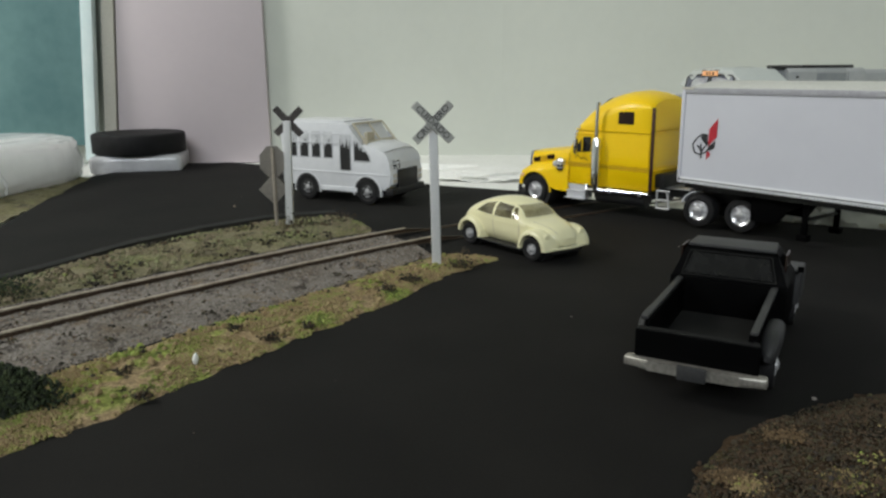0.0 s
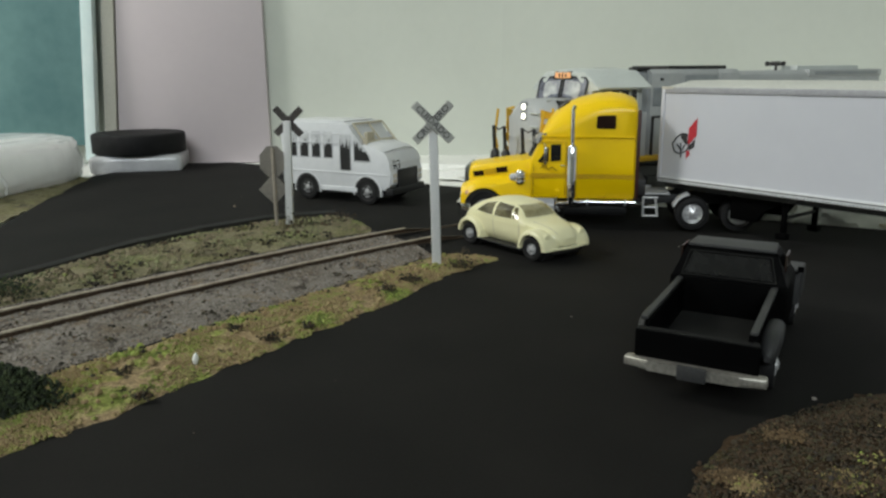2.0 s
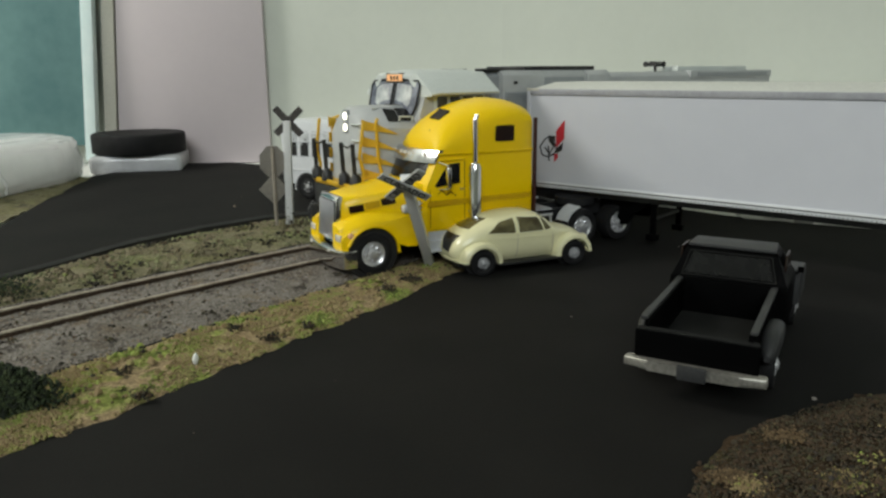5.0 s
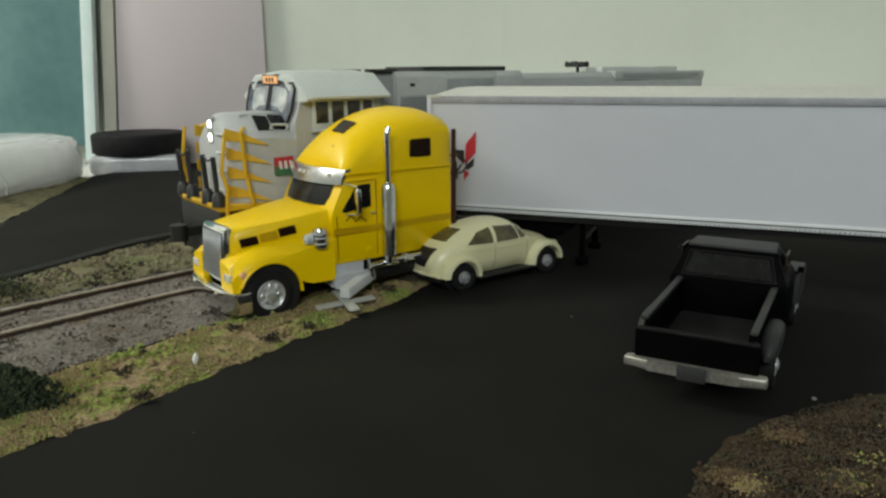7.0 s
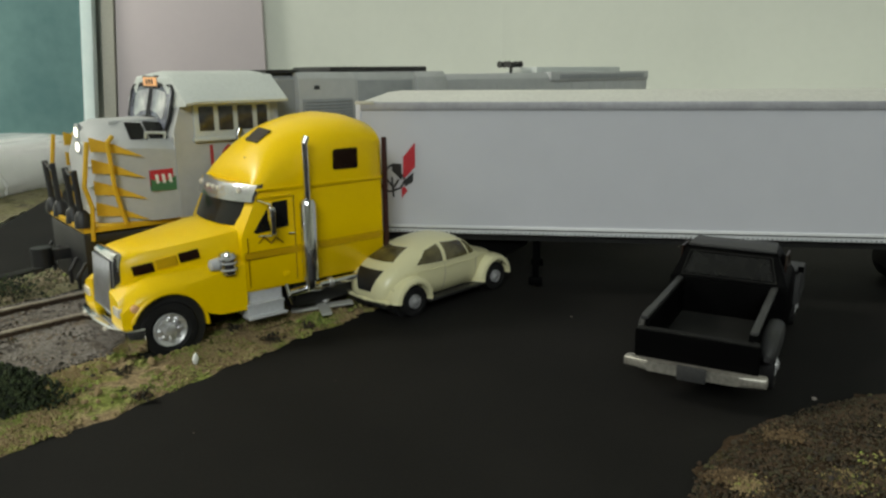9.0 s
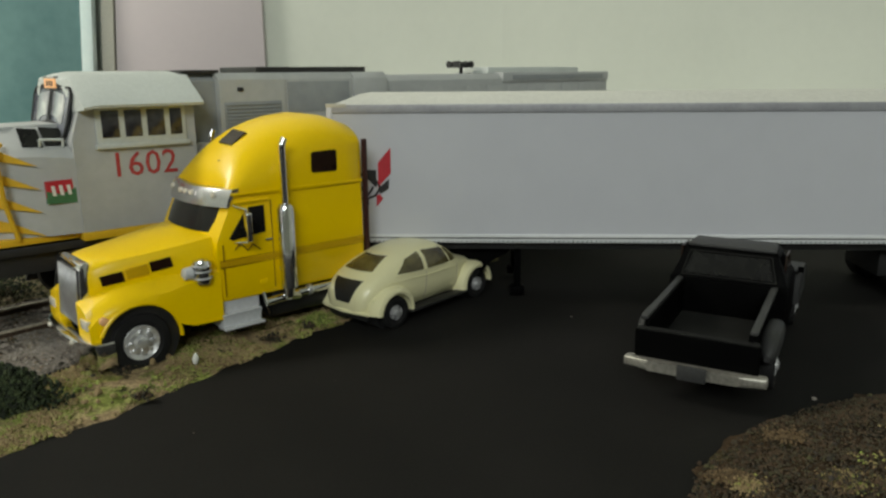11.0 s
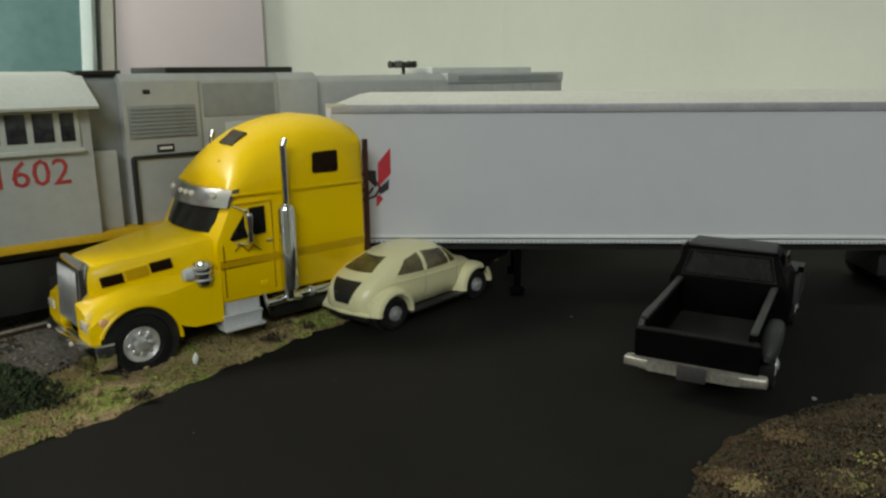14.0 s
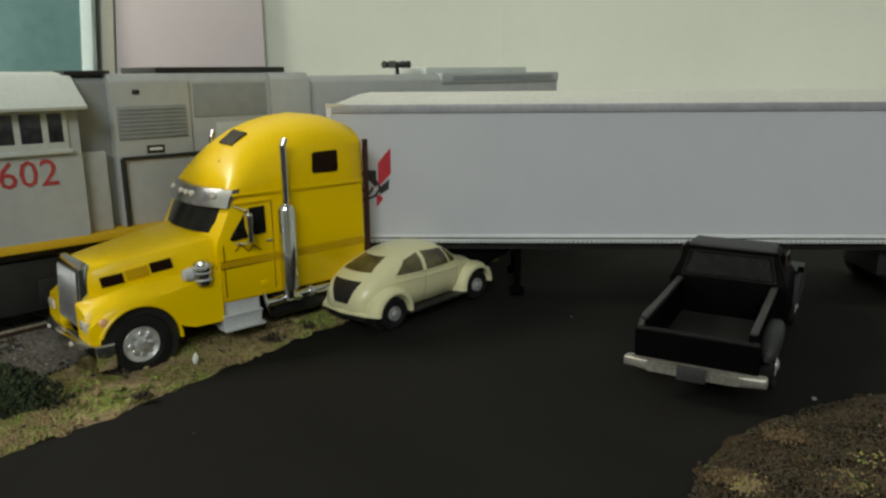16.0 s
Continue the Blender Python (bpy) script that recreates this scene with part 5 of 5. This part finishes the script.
def trailer():
    t = thing("box_trailer", sp(9.0, 23.3, 0, 0, 0, 125), "long white box trailer with a red and black printed emblem", "trailer")
    L = -14.3
    part("body", bx(L, .9, -1.28, 1.28, 1.49, 4.03, .02), TRAILERWHITE, t, smooth=False)
    roof = bmesh.new()
    prism(roof, [(-1.26, 4.0), (-1.26, 4.14), (-.75, 4.34), (.75, 4.34), (1.26, 4.14), (1.26, 4.0)], L + .02, .86, "x")
    for v in roof.verts:
        if v.co.z > 4.2 and v.co.x > 0:
            v.co.x -= .5
    part("roof", roof, TRAILERROOF, t, "off-white roof with sloped edges")
    for s in (1, -1):
        part("top_rail", bx(L, .92, s * 1.28 - .03, s * 1.28 + .03, 3.98, 4.15, .015), TOPRAIL, t, "grey top rail")
        lr = part("bottom_rail", bx(L, .92, s * 1.28 - .035, s * 1.28 + .035, 1.34, 1.51, .015), VANWHITE, t, "bright bottom rail with rivets")
        part("rail_lip", bx(L, .92, s * 1.28 - .045, s * 1.28 + .045, 1.43, 1.455, .004), INK, lr)
        riv = bmesh.new()
        for i in range(158):
            x = L + .1 + i * .095
            box(riv, x - .014, x + .014, s * 1.28 - .045, s * 1.28 + .045, 1.355, 1.38)
        part("rivet", riv, BLACKPL, lr)
        part("corner_post", bx(.84, .95, s * 1.28 - .035, s * 1.28 + .035, 1.36, 4.15, .015), TRAILERWHITE, t)
        part("corner_casting", bx(.55, .96, s * 1.28 - .04, s * 1.28 + .04, 4.1, 4.17, .01), BEIGE, t)
        y = s * 1.285
        k = -s
        for nm, pts, mt, lab in (("emblem_leaf", [(-0.53, 3.30), (-0.53, 2.78), (-0.17, 2.49), (-0.18, 2.99)], RED, "crimson leaf print"), ("emblem_shade", [(0.15, 2.85), (-0.13, 2.84), (-0.13, 2.48), (0.15, 2.69)], INK, "black print"), ("emblem_tip", [(-0.17, 2.46), (-0.48, 2.67), (-0.46, 2.46), (-0.23, 2.35)], INK, "black print"), ("emblem_foot", [(-0.21, 2.35), (-0.30, 2.26), (-0.12, 2.09), (-0.12, 2.32)], RED, "crimson print")):
            pts = [(.32 + (u - .32) * .75, z) for u, z in pts]
            part(nm, pr(pts, y, y + s * .012, "y"), mt, t, lab)
        pts = [(0.19, 2.82), (0.35, 2.71), (0.49, 2.51), (0.40, 2.28), (0.22, 2.23), (0.01, 2.32), (-0.09, 2.49), (0.05, 2.71), (0.19, 2.82)]
        bm = bmesh.new()
        for a, b in list(zip(pts, pts[1:])) + [((.2, 2.55), (.17, 2.12)), ((.19, 2.35), (.32, 2.5)), ((.18, 2.3), (.05, 2.5))]:
            tube(bm, (a[0], y, a[1]), (b[0], y, b[1]), .022, seg=6)
        part("emblem_outline", bm, INK, t, "black line drawing of a tree")
        part("support_bracket", pr([(-1.3, 1.3), (-2.9, 1.3), (-2.7, 1.0), (-2.3, .8), (-2.1, .45), (-1.3, .45)], s * .65, s * .85, "y", bevel=.02), PICKBLACK, t)
        leg = part("landing_leg", bx(-3.0, -2.86, s * .85 - .06, s * .85 + .06, .25, 1.3, .02), PICKBLACK, t)
        part("foot", bx(-3.08, -2.78, s * .85 - .12, s * .85 + .12, .12, .3, .03), PICKBLACK, leg)
        for x in (-11.2, -12.5):
            wheel(t, x, s * .98, .5, .5, s, GREYMETAL)
    part("leg_brace", tb((-2.93, -.85, .7), (-2.93, .85, .7), .05), BLACKPL, t)
    part("floor_beam", bx(L + .2, .8, -1.1, 1.1, 1.16, 1.3, .02), BLACKPL, t)
    part("bogie", bx(-13.2, -10.5, -.7, .7, .5, 1.2, .05), BLACKPL, t)
    part("rear_guard", bx(L, L + .1, -1.1, 1.1, .5, .62, .02), GREYMETAL, t)
    part("front_unit", bx(.88, .94, -1.2, 1.2, 1.5, 3.9, .02), TRAILERROOF, t)
    return t


def locomotive():
    t = thing("diesel_locomotive", sp(30, 40, .15), "weathered grey diesel locomotive with yellow sill and red number", "locomotive")
    fl = 1.62
    part("sill", bx(-14.6, 4.45, -1.18, 1.18, 1.3, 1.455, .02), BLACKPL, t)
    part("deck", bx(-14.6, 2.62, -1.43, 1.43, 1.46, fl, .02), RAILYELLOW, t, "yellow deck edge")
    part("deck", bx(2.63, 4.45, -1.22, 1.22, 1.5, fl, .02), RAILYELLOW, t, "yellow deck edge")
    part("underframe", bx(-14.4, 4.4, -1.0, 1.0, .9, 1.35, .03), BLACKPL, t)
    part("fuel_tank", bx(-9.6, -3.4, -1.15, 1.15, .35, 1.35, .15, 3), BLACKPL, t)
    # nose
    nose = bmesh.new()
    rings = []
    for x, w, top in ((2.55, 1.4, 3.5), (3.1, 1.32, 3.56), (3.7, 1.08, 3.58), (3.95, .95, 3.5), (4.05, .85, 3.38)):
        rings.append([Vector(p) for p in ((x, -w, fl), (x, -w, top - .5), (x, -w + .12, top - .38), (x, -w + .62, top), (x, w - .62, top), (x, w - .12, top - .38), (x, w, top - .5), (x, w, fl))])
    loft(nose, rings)
    n = part("nose", nose, LOCOGREY, t)
    part("cowl", pr([(2.5, 3.3), (3.6, 3.45), (3.6, 3.58), (2.6, 3.6), (2.5, 3.6)], -.6, .6, "y", bevel=.03), LOCOGREY, t)
    # cab
    cabp = [(.3, fl), (2.6, fl), (2.62, 3.3), (2.6, 3.42), (2.4, 4.32), (2.1, 4.38), (.3, 4.38)]
    cb = bmesh.new()
    rings = []
    for y, dz in ((-1.42, -.32), (-1.4, -.24), (-1.0, -.04), (0, .02), (1.0, -.04), (1.4, -.24), (1.42, -.32)):
        rings.append([Vector((x, y, z + (dz if z > 4.3 else 0))) for x, z in cabp])
    c = part("cab", loft(cb, rings), LOCOGREY, t)
    part("cab_roof", loft(bmesh.new(), [[Vector((x, y * k, z + d)) for y, z in ((-1.76, 3.95), (-1.02, 4.47), (0, 4.55), (1.02, 4.47), (1.76, 3.95), (1.74, 3.9), (1.0, 4.38), (0, 4.44), (-1.0, 4.38), (-1.74, 3.9))] for x, d, k in ((.22, 0, 1), (2.2, 0, 1), (2.44, -.04, .98), (2.5, -.08, .7))]), LOCOROOF, t, "pale cab roof with wide eaves")
    for s in (1, -1):
        # side windows under an awning
        fr = part("window_frame", bx(.5, 2.2, s * 1.4, s * 1.47, 3.2, 3.9, .02), LOCOROOF, c, "pale window surround")
        for x0, x1 in ((1.78, 2.1), (1.36, 1.68), (.92, 1.26), (.58, .82)):
            part("side_window", bx(x0, x1, min(s * 1.445, s * 1.478), max(s * 1.445, s * 1.478), 3.34, 3.84, .01), CABGLASS, fr, "dark cab side window")
        # tall windscreen with a dipped outer corner: gasket, dark pane, pale middle painted as the white room's
        # reflection
        out = [(s * .06, .1), (s * .42, .06), (s * .86, -.2), (s * 1.12, -.14), (s * 1.22, .1), (s * 1.24, .62), (s * 1.12, .74), (s * .06, .78)]
        mid = [(s * .12, .22), (s * .5, .18), (s * .78, .05), (s * .9, .12), (s * .94, .5), (s * .8, .62), (s * .12, .68)]
        part("window_sill", bx(.46, 2.24, min(s * 1.42, s * 1.52), max(s * 1.42, s * 1.52), 3.14, 3.22, .02), LOCOROOF, c, "pale sill under the cab windows")
        part("front_window", pr(out, 0, .03, "x", bevel=.005), WSCREEN, c, "dark edged cab windscreen").matrix_basis = sp(2.6, 0, 3.52, 0, -13, 0)
        part("painted_reflection", pr(mid, .02, .045, "x", bevel=.004), PAINTGLARE, c, "pale painted reflection in the middle of the windscreen").matrix_basis = sp(2.6, 0, 3.52, 0, -13, 0)
        bm = bmesh.new()
        for a, b in zip(out, out[1:] + out[:1]):
            tube(bm, (.035, a[0], a[1]), (.035, b[0], b[1]), .03, seg=6)
        part("window_gasket", bm, INK, c).matrix_basis = sp(2.6, 0, 3.52, 0, -13, 0)
        # black panels on the sloping shoulder of the nose, with a white grab rail
        for x0, x1 in ((2.66, 3.0), (3.05, 3.36)):
            k = [(x0, s * 1.16, 3.22), (x1, s * (1.14 if x1 < 3.1 else 1.06), 3.25), (x1, s * .76, 3.545), (x0, s * .8, 3.515)]
            part("nose_panel", sb(k, (0, s * .6, .8), .04), BLACKGLASS, n, "black panel on the nose shoulder")
        part("nose_rail", bent(bmesh.new(), [(2.72, s * 1.18, 3.22), (2.72, s * 1.22, 3.34), (3.1, s * 1.2, 3.36), (3.1, s * 1.16, 3.24)], .025, seg=6), LOCOROOF, n, "pale grab rail")
        words("road_number", "1602", .66, sp(1.37, s * 1.425, 2.8) @ pose(0, 0, 0, 90, 0, 180 if s > 0 else 0), REDNUM, c, .008)
        bad = part("badge", pr([(2.64, 2.3), (3.14, 2.32), (3.14, 2.62), (2.64, 2.64)], s * 1.0, s * 1.38, "y"), RED, n, "red and green badge with white bars")
        part("badge_base", pr([(2.64, 2.2), (3.14, 2.22), (3.14, 2.45), (2.9, 2.38), (2.64, 2.48)], s * 1.01, s * 1.39, "y"), GREENPR, n, "green wave of the badge")
        for x in (2.72, 2.85, 2.98):
            part("badge_bar", pr([(x, 2.36), (x + .06, 2.36), (x + .08, 2.54), (x + .02, 2.54)], s * 1.02, s * 1.398, "y"), WHITEPR, n)
        # yellow nose stripes
        for i in range(4):
            z = 1.85 + i * .42
            part("nose_stripe", pr([(.08, -.08), (-.3, -.1), (-.88, -.2), (-.35, .06), (.08, .2)], s * .0, s * .02, "y"), RAILYELLOW, n, "yellow chevron stripe").matrix_basis = sp(4.02, s * .96, z, 0, 0, -s * 25.5)
        # handrails of the nose steps
        bm = bmesh.new()
        bent(bm, [(4.3, s * 1.24, 1.35), (4.25, s * 1.24, 2.0), (4.35, s * 1.24, 2.4), (4.22, s * 1.25, 3.25)], .045)
        part("handrail", bm, RAILYELLOW, t, "yellow handrail")
        bm = bmesh.new()
        bent(bm, [(3.65, s * 1.24, 1.6), (3.8, s * 1.24, 2.3), (3.85, s * 1.24, 3.22), (3.7, s * 1.05, 3.3)], .045)
        part("handrail", bm, RAILYELLOW, t, "yellow handrail")
        # walkway railing along the hood
        bm = bmesh.new()
        for x in [-.5 - i * 1.6 for i in range(9)]:
            tube(bm, (x, s * 1.17, fl), (x, s * 1.17, fl + 1.3), .05, seg=8)
        tube(bm, (-.5, s * 1.17, fl + 1.3), (-14.3, s * 1.17, fl + 1.3), .035, seg=8)
        part("walkway_railing", bm, BLACKPL, t, "black walkway railing")
        for x in (0.9, -12.0):
            bg = part("bogie_frame", pr([(x - 2.3, .3), (x + 2.3, .3), (x + 2.1, 1.25), (x - 2.1, 1.25)], s * .95, s * 1.14, "y", bevel=.04), BLACKPL, t)
            for dx in (-1.6, 0, 1.6):
                part("spring_box", bx(x + dx - .35, x + dx + .35, s * 1.0, s * 1.2, .4, .9, .05), BLACKPL, bg)
    # bring the bogies under the pivots
    for x in (0.9, -12.0):
        for dx in (-1.6, 0, 1.6):
            part("wheelset", lathe(bmesh.new(), [(-.78, .1), (-.78, .5), (-.72, .54), (-.62, .5), (-.6, .12), (.6, .12), (.62, .5), (.72, .54), (.78, .5), (.78, .1)], at=(x + dx, 0, .52), seg=24), BLACKPL, t)
    # front end
    part("pilot", pr([(-1.22, .35), (1.22, .35), (1.25, 1.5), (-1.25, 1.5)], 4.3, 4.47, "x", bevel=.03), BLACKPL, t)
    part("pilot_edge", bx(4.43, 4.51, -1.22, 1.22, 1.57, 1.66, .02), RAILYELLOW, t, "yellow pilot edge")
    cp = part("coupler", bx(4.45, 4.95, -.1, .1, .82, 1.05, .04), BLACKPL, t)
    part("knuckle", lathe(bmesh.new(), [(.75, .05), (.75, .2), (1.12, .2), (1.12, .05)], axis="z", at=(5.0, .05, 0), seg=12), BLACKPL, cp)
    bm = bmesh.new()
    for y in (-1.3, -.7, .7, 1.3):
        bent(bm, [(4.5, y, .95), (4.66, y, .7), (4.64, y * .95, .45)], .04, seg=6)
    part("brake_hose", bm, BLACKPL, t)
    for y in (-1.12, -.5, .5, 1.12):
        po = part("end_post", tb((4.42, y, 1.6), (4.48, y, 2.72), .06, seg=8), BLACKPL, t)
        part("post_base", lathe(bmesh.new(), [(1.62, .1), (1.62, .16), (1.85, .15), (1.95, .07)], axis="z", at=(4.42, y, 0), seg=10), BLACKPL, po)
    for a, b in ((-1.12, -.5), (.5, 1.12)):
        part("end_chain", bent(bmesh.new(), [(4.48, a, 2.7), (4.48, (a + b) / 2, 2.6), (4.48, b, 2.7)], .025, seg=6), BLACKPL, t)
    hl = part("headlight_box", bx(4.0, 4.07, -.16, .16, 2.9, 3.53, .04), LOCODARK, n)
    for z in (3.06, 3.36):
        part("headlight", lathe(bmesh.new(), [(4.06, .1), (4.09, .085), (4.1, .02)], axis="x", at=(0, 0, z), seg=16), HEADLIGHT, n, "lit round headlight")
    for i in range(4):
        z = 1.9 + i * .42
        part("grab_iron", bent(bmesh.new(), [(3.98, .35, z), (4.1, .38, z), (4.1, .78, z), (3.98, .8, z)], .025, seg=6), LOCOROOF, n)
    nb = part("number_board", bx(2.36, 2.5, -.46, .46, 4.2, 4.46, .02), BLACKPL, c)
    part("number_pane", bx(2.49, 2.515, -.4, .4, 4.24, 4.42, .01), NUMBERGLOW, nb, "dim orange lit number board")
    for y in (-.16, 0, .16):
        part("number_bar", bx(2.513, 2.522, y - .04, y + .04, 4.28, 4.38), BLACKPL, nb)
    # hoods
    def hood(x0, x1, w, top, mat, lab):
        return part("hood", pr([(-w, fl), (w, fl), (w, top - .14), (w - .14, top), (-w + .14, top), (-w, top - .14)], x0, x1, "x", bevel=.02), mat, t, lab)
    # gap behind the cab: its shade is painted with the darker panel grey
    hood(-.42, .3, .95, 4.48, LOCODARK, "recessed hood section with its shade painted dark")
    h1 = hood(-1.95, -.41, 1.12, 4.5, LOCOGREY, "grey equipment hood")
    h2 = hood(-3.8, -1.96, 1.06, 4.5, LOCOGREY, "grey equipment hood")
    h3 = hood(-4.8, -3.81, 1.12, 4.5, LOCOGREY, "grey equipment hood")
    h4 = hood(-13.9, -4.81, .95, 4.42, LOCOGREY, "grey engine hood")
    for s in (1, -1):
        lv = part("louvre_panel", bx(-1.85, -.5, s * 1.1, s * 1.14, 3.26, 3.9, .01), LOCODARK, h1, "dark louvred panel")
        for i in range(8):
            part("louvre", bx(-1.82, -.53, min(s * 1.12, s * 1.165), max(s * 1.12, s * 1.165), 3.29 + i * .075, 3.33 + i * .075, .008, 1), LOUVRE, lv)
        part("dark_panel", bx(-3.7, -2.05, s * 1.04, s * 1.075, 3.62, 4.3, .01), LOCODARK, h2, "dark upper panel")
        part("pale_panel", bx(-3.5, -2.5, s * 1.04, s * 1.08, 2.9, 3.5, .01), LOCOROOF, h2, "pale access panel")
        part("nameplate", bx(-1.35, -1.0, s * 1.1, s * 1.13, 2.98, 3.14, .005), INK, h1)
        part("nameplate_bar", bx(-1.3, -1.05, s * 1.11, s * 1.138, 3.04, 3.09), WHITEPR, h1)
        part("latch", bx(-.95, -.82, s * 1.11, s * 1.15, 4.12, 4.2, .01), INK, h1)
        for i in range(9):
            part("hood_door", bx(-6.75 - i * .8, -6.05 - i * .8, s * .94, s * .965, 2.0, 4.1, .01), LOCOGREY, h4)
        part("rear_grille", bx(-13.6, -9.4, s * .99, s * 1.02, 4.24, 4.38, .01), LOCODARK, h4, "dark radiator grille")
        part("side_cabinet", bx(-.2, .3, s * 1.0, s * 1.2, fl, 3.1, .03), LOCOGREY, t)
        part("roof_edge", bx(-.5, .3, s * .85 - .12, s * .85 + .12, 4.48, 4.56, .01), BLACKPL, h1, "black roof fan edge")
    part("roof_grid", bx(-4.3, -1.4, -.9, .9, 4.5, 4.62, .02), BLACKPL, h2, "black roof grid")
    part("roof_fan_housing", bx(-12.85, -8.8, -.6, .6, 4.42, 4.6, .03), LOCOROOF, h4, "pale roof fan housing")
    part("radiator_wing", bx(-13.9, -9.0, -1.0, 1.0, 4.18, 4.45, .03), LOCOGREY, h4)
    hn = part("horn", tb((-8.3, 0, 4.4), (-8.3, 0, 4.68), .05), BLACKPL, t, "black five-chime air horn")
    for dx, y in ((.3, -.2), (.25, .0), (.3, .2), (-.3, -.1), (-.3, .12)):
        part("chime", tb((-8.3, y, 4.66), (-8.3 + dx, y, 4.68), .045, .1, seg=12), BLACKPL, hn)
    part("rear_coupler", bx(-15.1, -14.5, -.1, .1, .82, 1.05, .04), BLACKPL, t)
    return t


BEETLE, PICKUP, VAN, TRACTOR, TRAILER, LOCO = beetle(), pickup(), van(), tractor(), trailer(), locomotive()


# ---- what moves ----
def loco_pose(s):
    f, b = track(s)[0], track(s + 13)[0]
    u = f - b
    return sp(f.x, f.y, .25, 0, 0, math.degrees(math.atan2(u.y, u.x)))


def motions():
    walk(LOCO, [(t, loco_pose(s)) for t, s in LOCO_RUN])
    walk(TRACTOR, [(t, sp(x, y, z, 0, 0, h)) for t, x, y, h, z in TRACTOR_RUN])
    walk(TRAILER, [(t, sp(x, y, z, 0, 0, h)) for t, x, y, h, z in TRAILER_RUN])
    walk(BEETLE, [(t, sp(x, y, 0, 0, 0, h)) for t, x, y, h in BEETLE_RUN])
    walk(FALLING, [(t, sp(x, y, z, rx, ry, h)) for t, x, y, z, rx, ry, h in SIGN_RUN])


# seconds, metres along the line
LOCO_RUN = [(0.0, 18.3), (0.1, 17.2), (0.2, 16.2), (0.3, 15.75), (0.5, 15.01), (1.0, 13.48), (1.5, 12.0), (2.0, 10.68), (3.0, 8.22), (4.0, 6.01), (6.5, 0.91), (7.5, -0.79), (8.5, -2.27), (9.0, -2.92), (11.5, -5.32), (12.5, -6.08), (13.5, -6.77), (14.0, -7.01), (14.5, -7.15), (15.0, -7.22), (16.0, -7.22)]
# seconds, x, y, heading, height
TRACTOR_RUN = [(0.0, 4.13, 27.33, 136.1, .07), (0.5, 4.13, 27.34, 136.1, .07), (1.0, 3.61, 26.96, 142.3, .07), (1.5, 2.33, 25.18, 159, .08), (2.0, 1.5, 23.85, 169.8, .08), (2.5, 1.19, 23.02, 177.3, .1), (3.0, .42, 22.23, 182.4, .1), (3.5, -.29, 21.15, 189.4, .09), (4.0, -1.04, 19.79, 197.7, .09), (6.5, -3.53, 15.89, 215.8, -.01), (7.0, -4.08, 14.94, 217.4, -.03), (7.5, -4.53, 14.22, 218.3, -.05), (8.0, -4.76, 13.4, 219.6, -.056), (8.5, -4.98, 13.2, 219.6, -.05), (9.0, -5.42, 12.95, 219.9, -.045), (11.5, -5.69, 12.24, 222.5, -.03), (13.5, -5.69, 12.22, 222.8, -.03), (14.0, -5.66, 12.2, 222.2, -.03), (16.0, -5.66, 12.2, 222.2, -.03)]
# seconds, x, y, heading, height
TRAILER_RUN = [(0.0, 8.78, 22.5, 125.3, .06), (1.0, 8.77, 22.43, 125.3, .07), (1.5, 8.55, 22.49, 126.2, .08), (2.0, 8.19, 22.62, 127.1, .08), (2.5, 7.8, 22.55, 128.6, .09), (3.0, 6.9, 22.4, 130.7, .09), (3.5, 6.18, 22.47, 132.5, .1), (4.0, 5.42, 22.57, 134.9, .1), (6.5, 1.87, 20.5, 152.1, .02), (7.0, 1.0, 19.5, 158.3, .01), (7.5, .39, 18.9, 162.4, 0), (8.0, -.12, 18.0, 167.2, -.01), (8.5, -.36, 17.5, 169.8, -.02), (9.0, -.71, 17.25, 171.6, -.03), (11.5, -1.3, 16.25, 177.3, -.04), (16.0, -1.3, 16.29, 177.3, -.04)]
# seconds, x, y, heading
BEETLE_RUN = [(0.0, 2.13, 19.84, -53.6), (2.0, 2.13, 19.84, -53.6), (2.5, 2.28, 19.58, -51), (3.0, 2.66, 19.12, -38), (3.5, 2.5, 18.84, -16), (4.0, 2.18, 18.48, 2.5), (6.5, 1.37, 17.65, 33.8), (7.0, 1.02, 17.12, 36.4), (7.5, .53, 16.62, 40), (8.0, .18, 16.18, 43.3), (8.5, .02, 15.85, 45.7), (9.0, -.27, 15.48, 47), (11.5, -.69, 14.79, 50.5), (16.0, -.69, 14.74, 49.6)]
# seconds, x, y, z, leans and turn of the sign's post foot
SIGN_RUN = [(0.0, -0.16, 17.95, 0.05, 0, -1, 2), (4.1, -0.16, 17.95, 0.05, 0, -1, 2), (4.6, -0.2, 17.9, 0.05, 18, -4, 0), (5.2, -0.4, 17.9, 0.1, 60, -3, -10), (5.8, -0.6, 17.82, 0.62, 94, 0, -18), (6.3, -0.77, 17.85, 0.62, 94, 0, -20), (7.0, -0.8, 17.77, 0.62, 94, 0, -20), (7.5, -0.9, 17.47, 0.62, 94, 0, -20), (8.0, -1.05, 17.42, 0.62, 94, 0, -20), (9.0, -0.85, 17.37, 0.62, 94, 0, -27), (11.5, -0.3, 17.37, 0.62, 94, 0, -52), (16.0, -0.3, 17.37, 0.62, 94, 0, -52)]

motions()
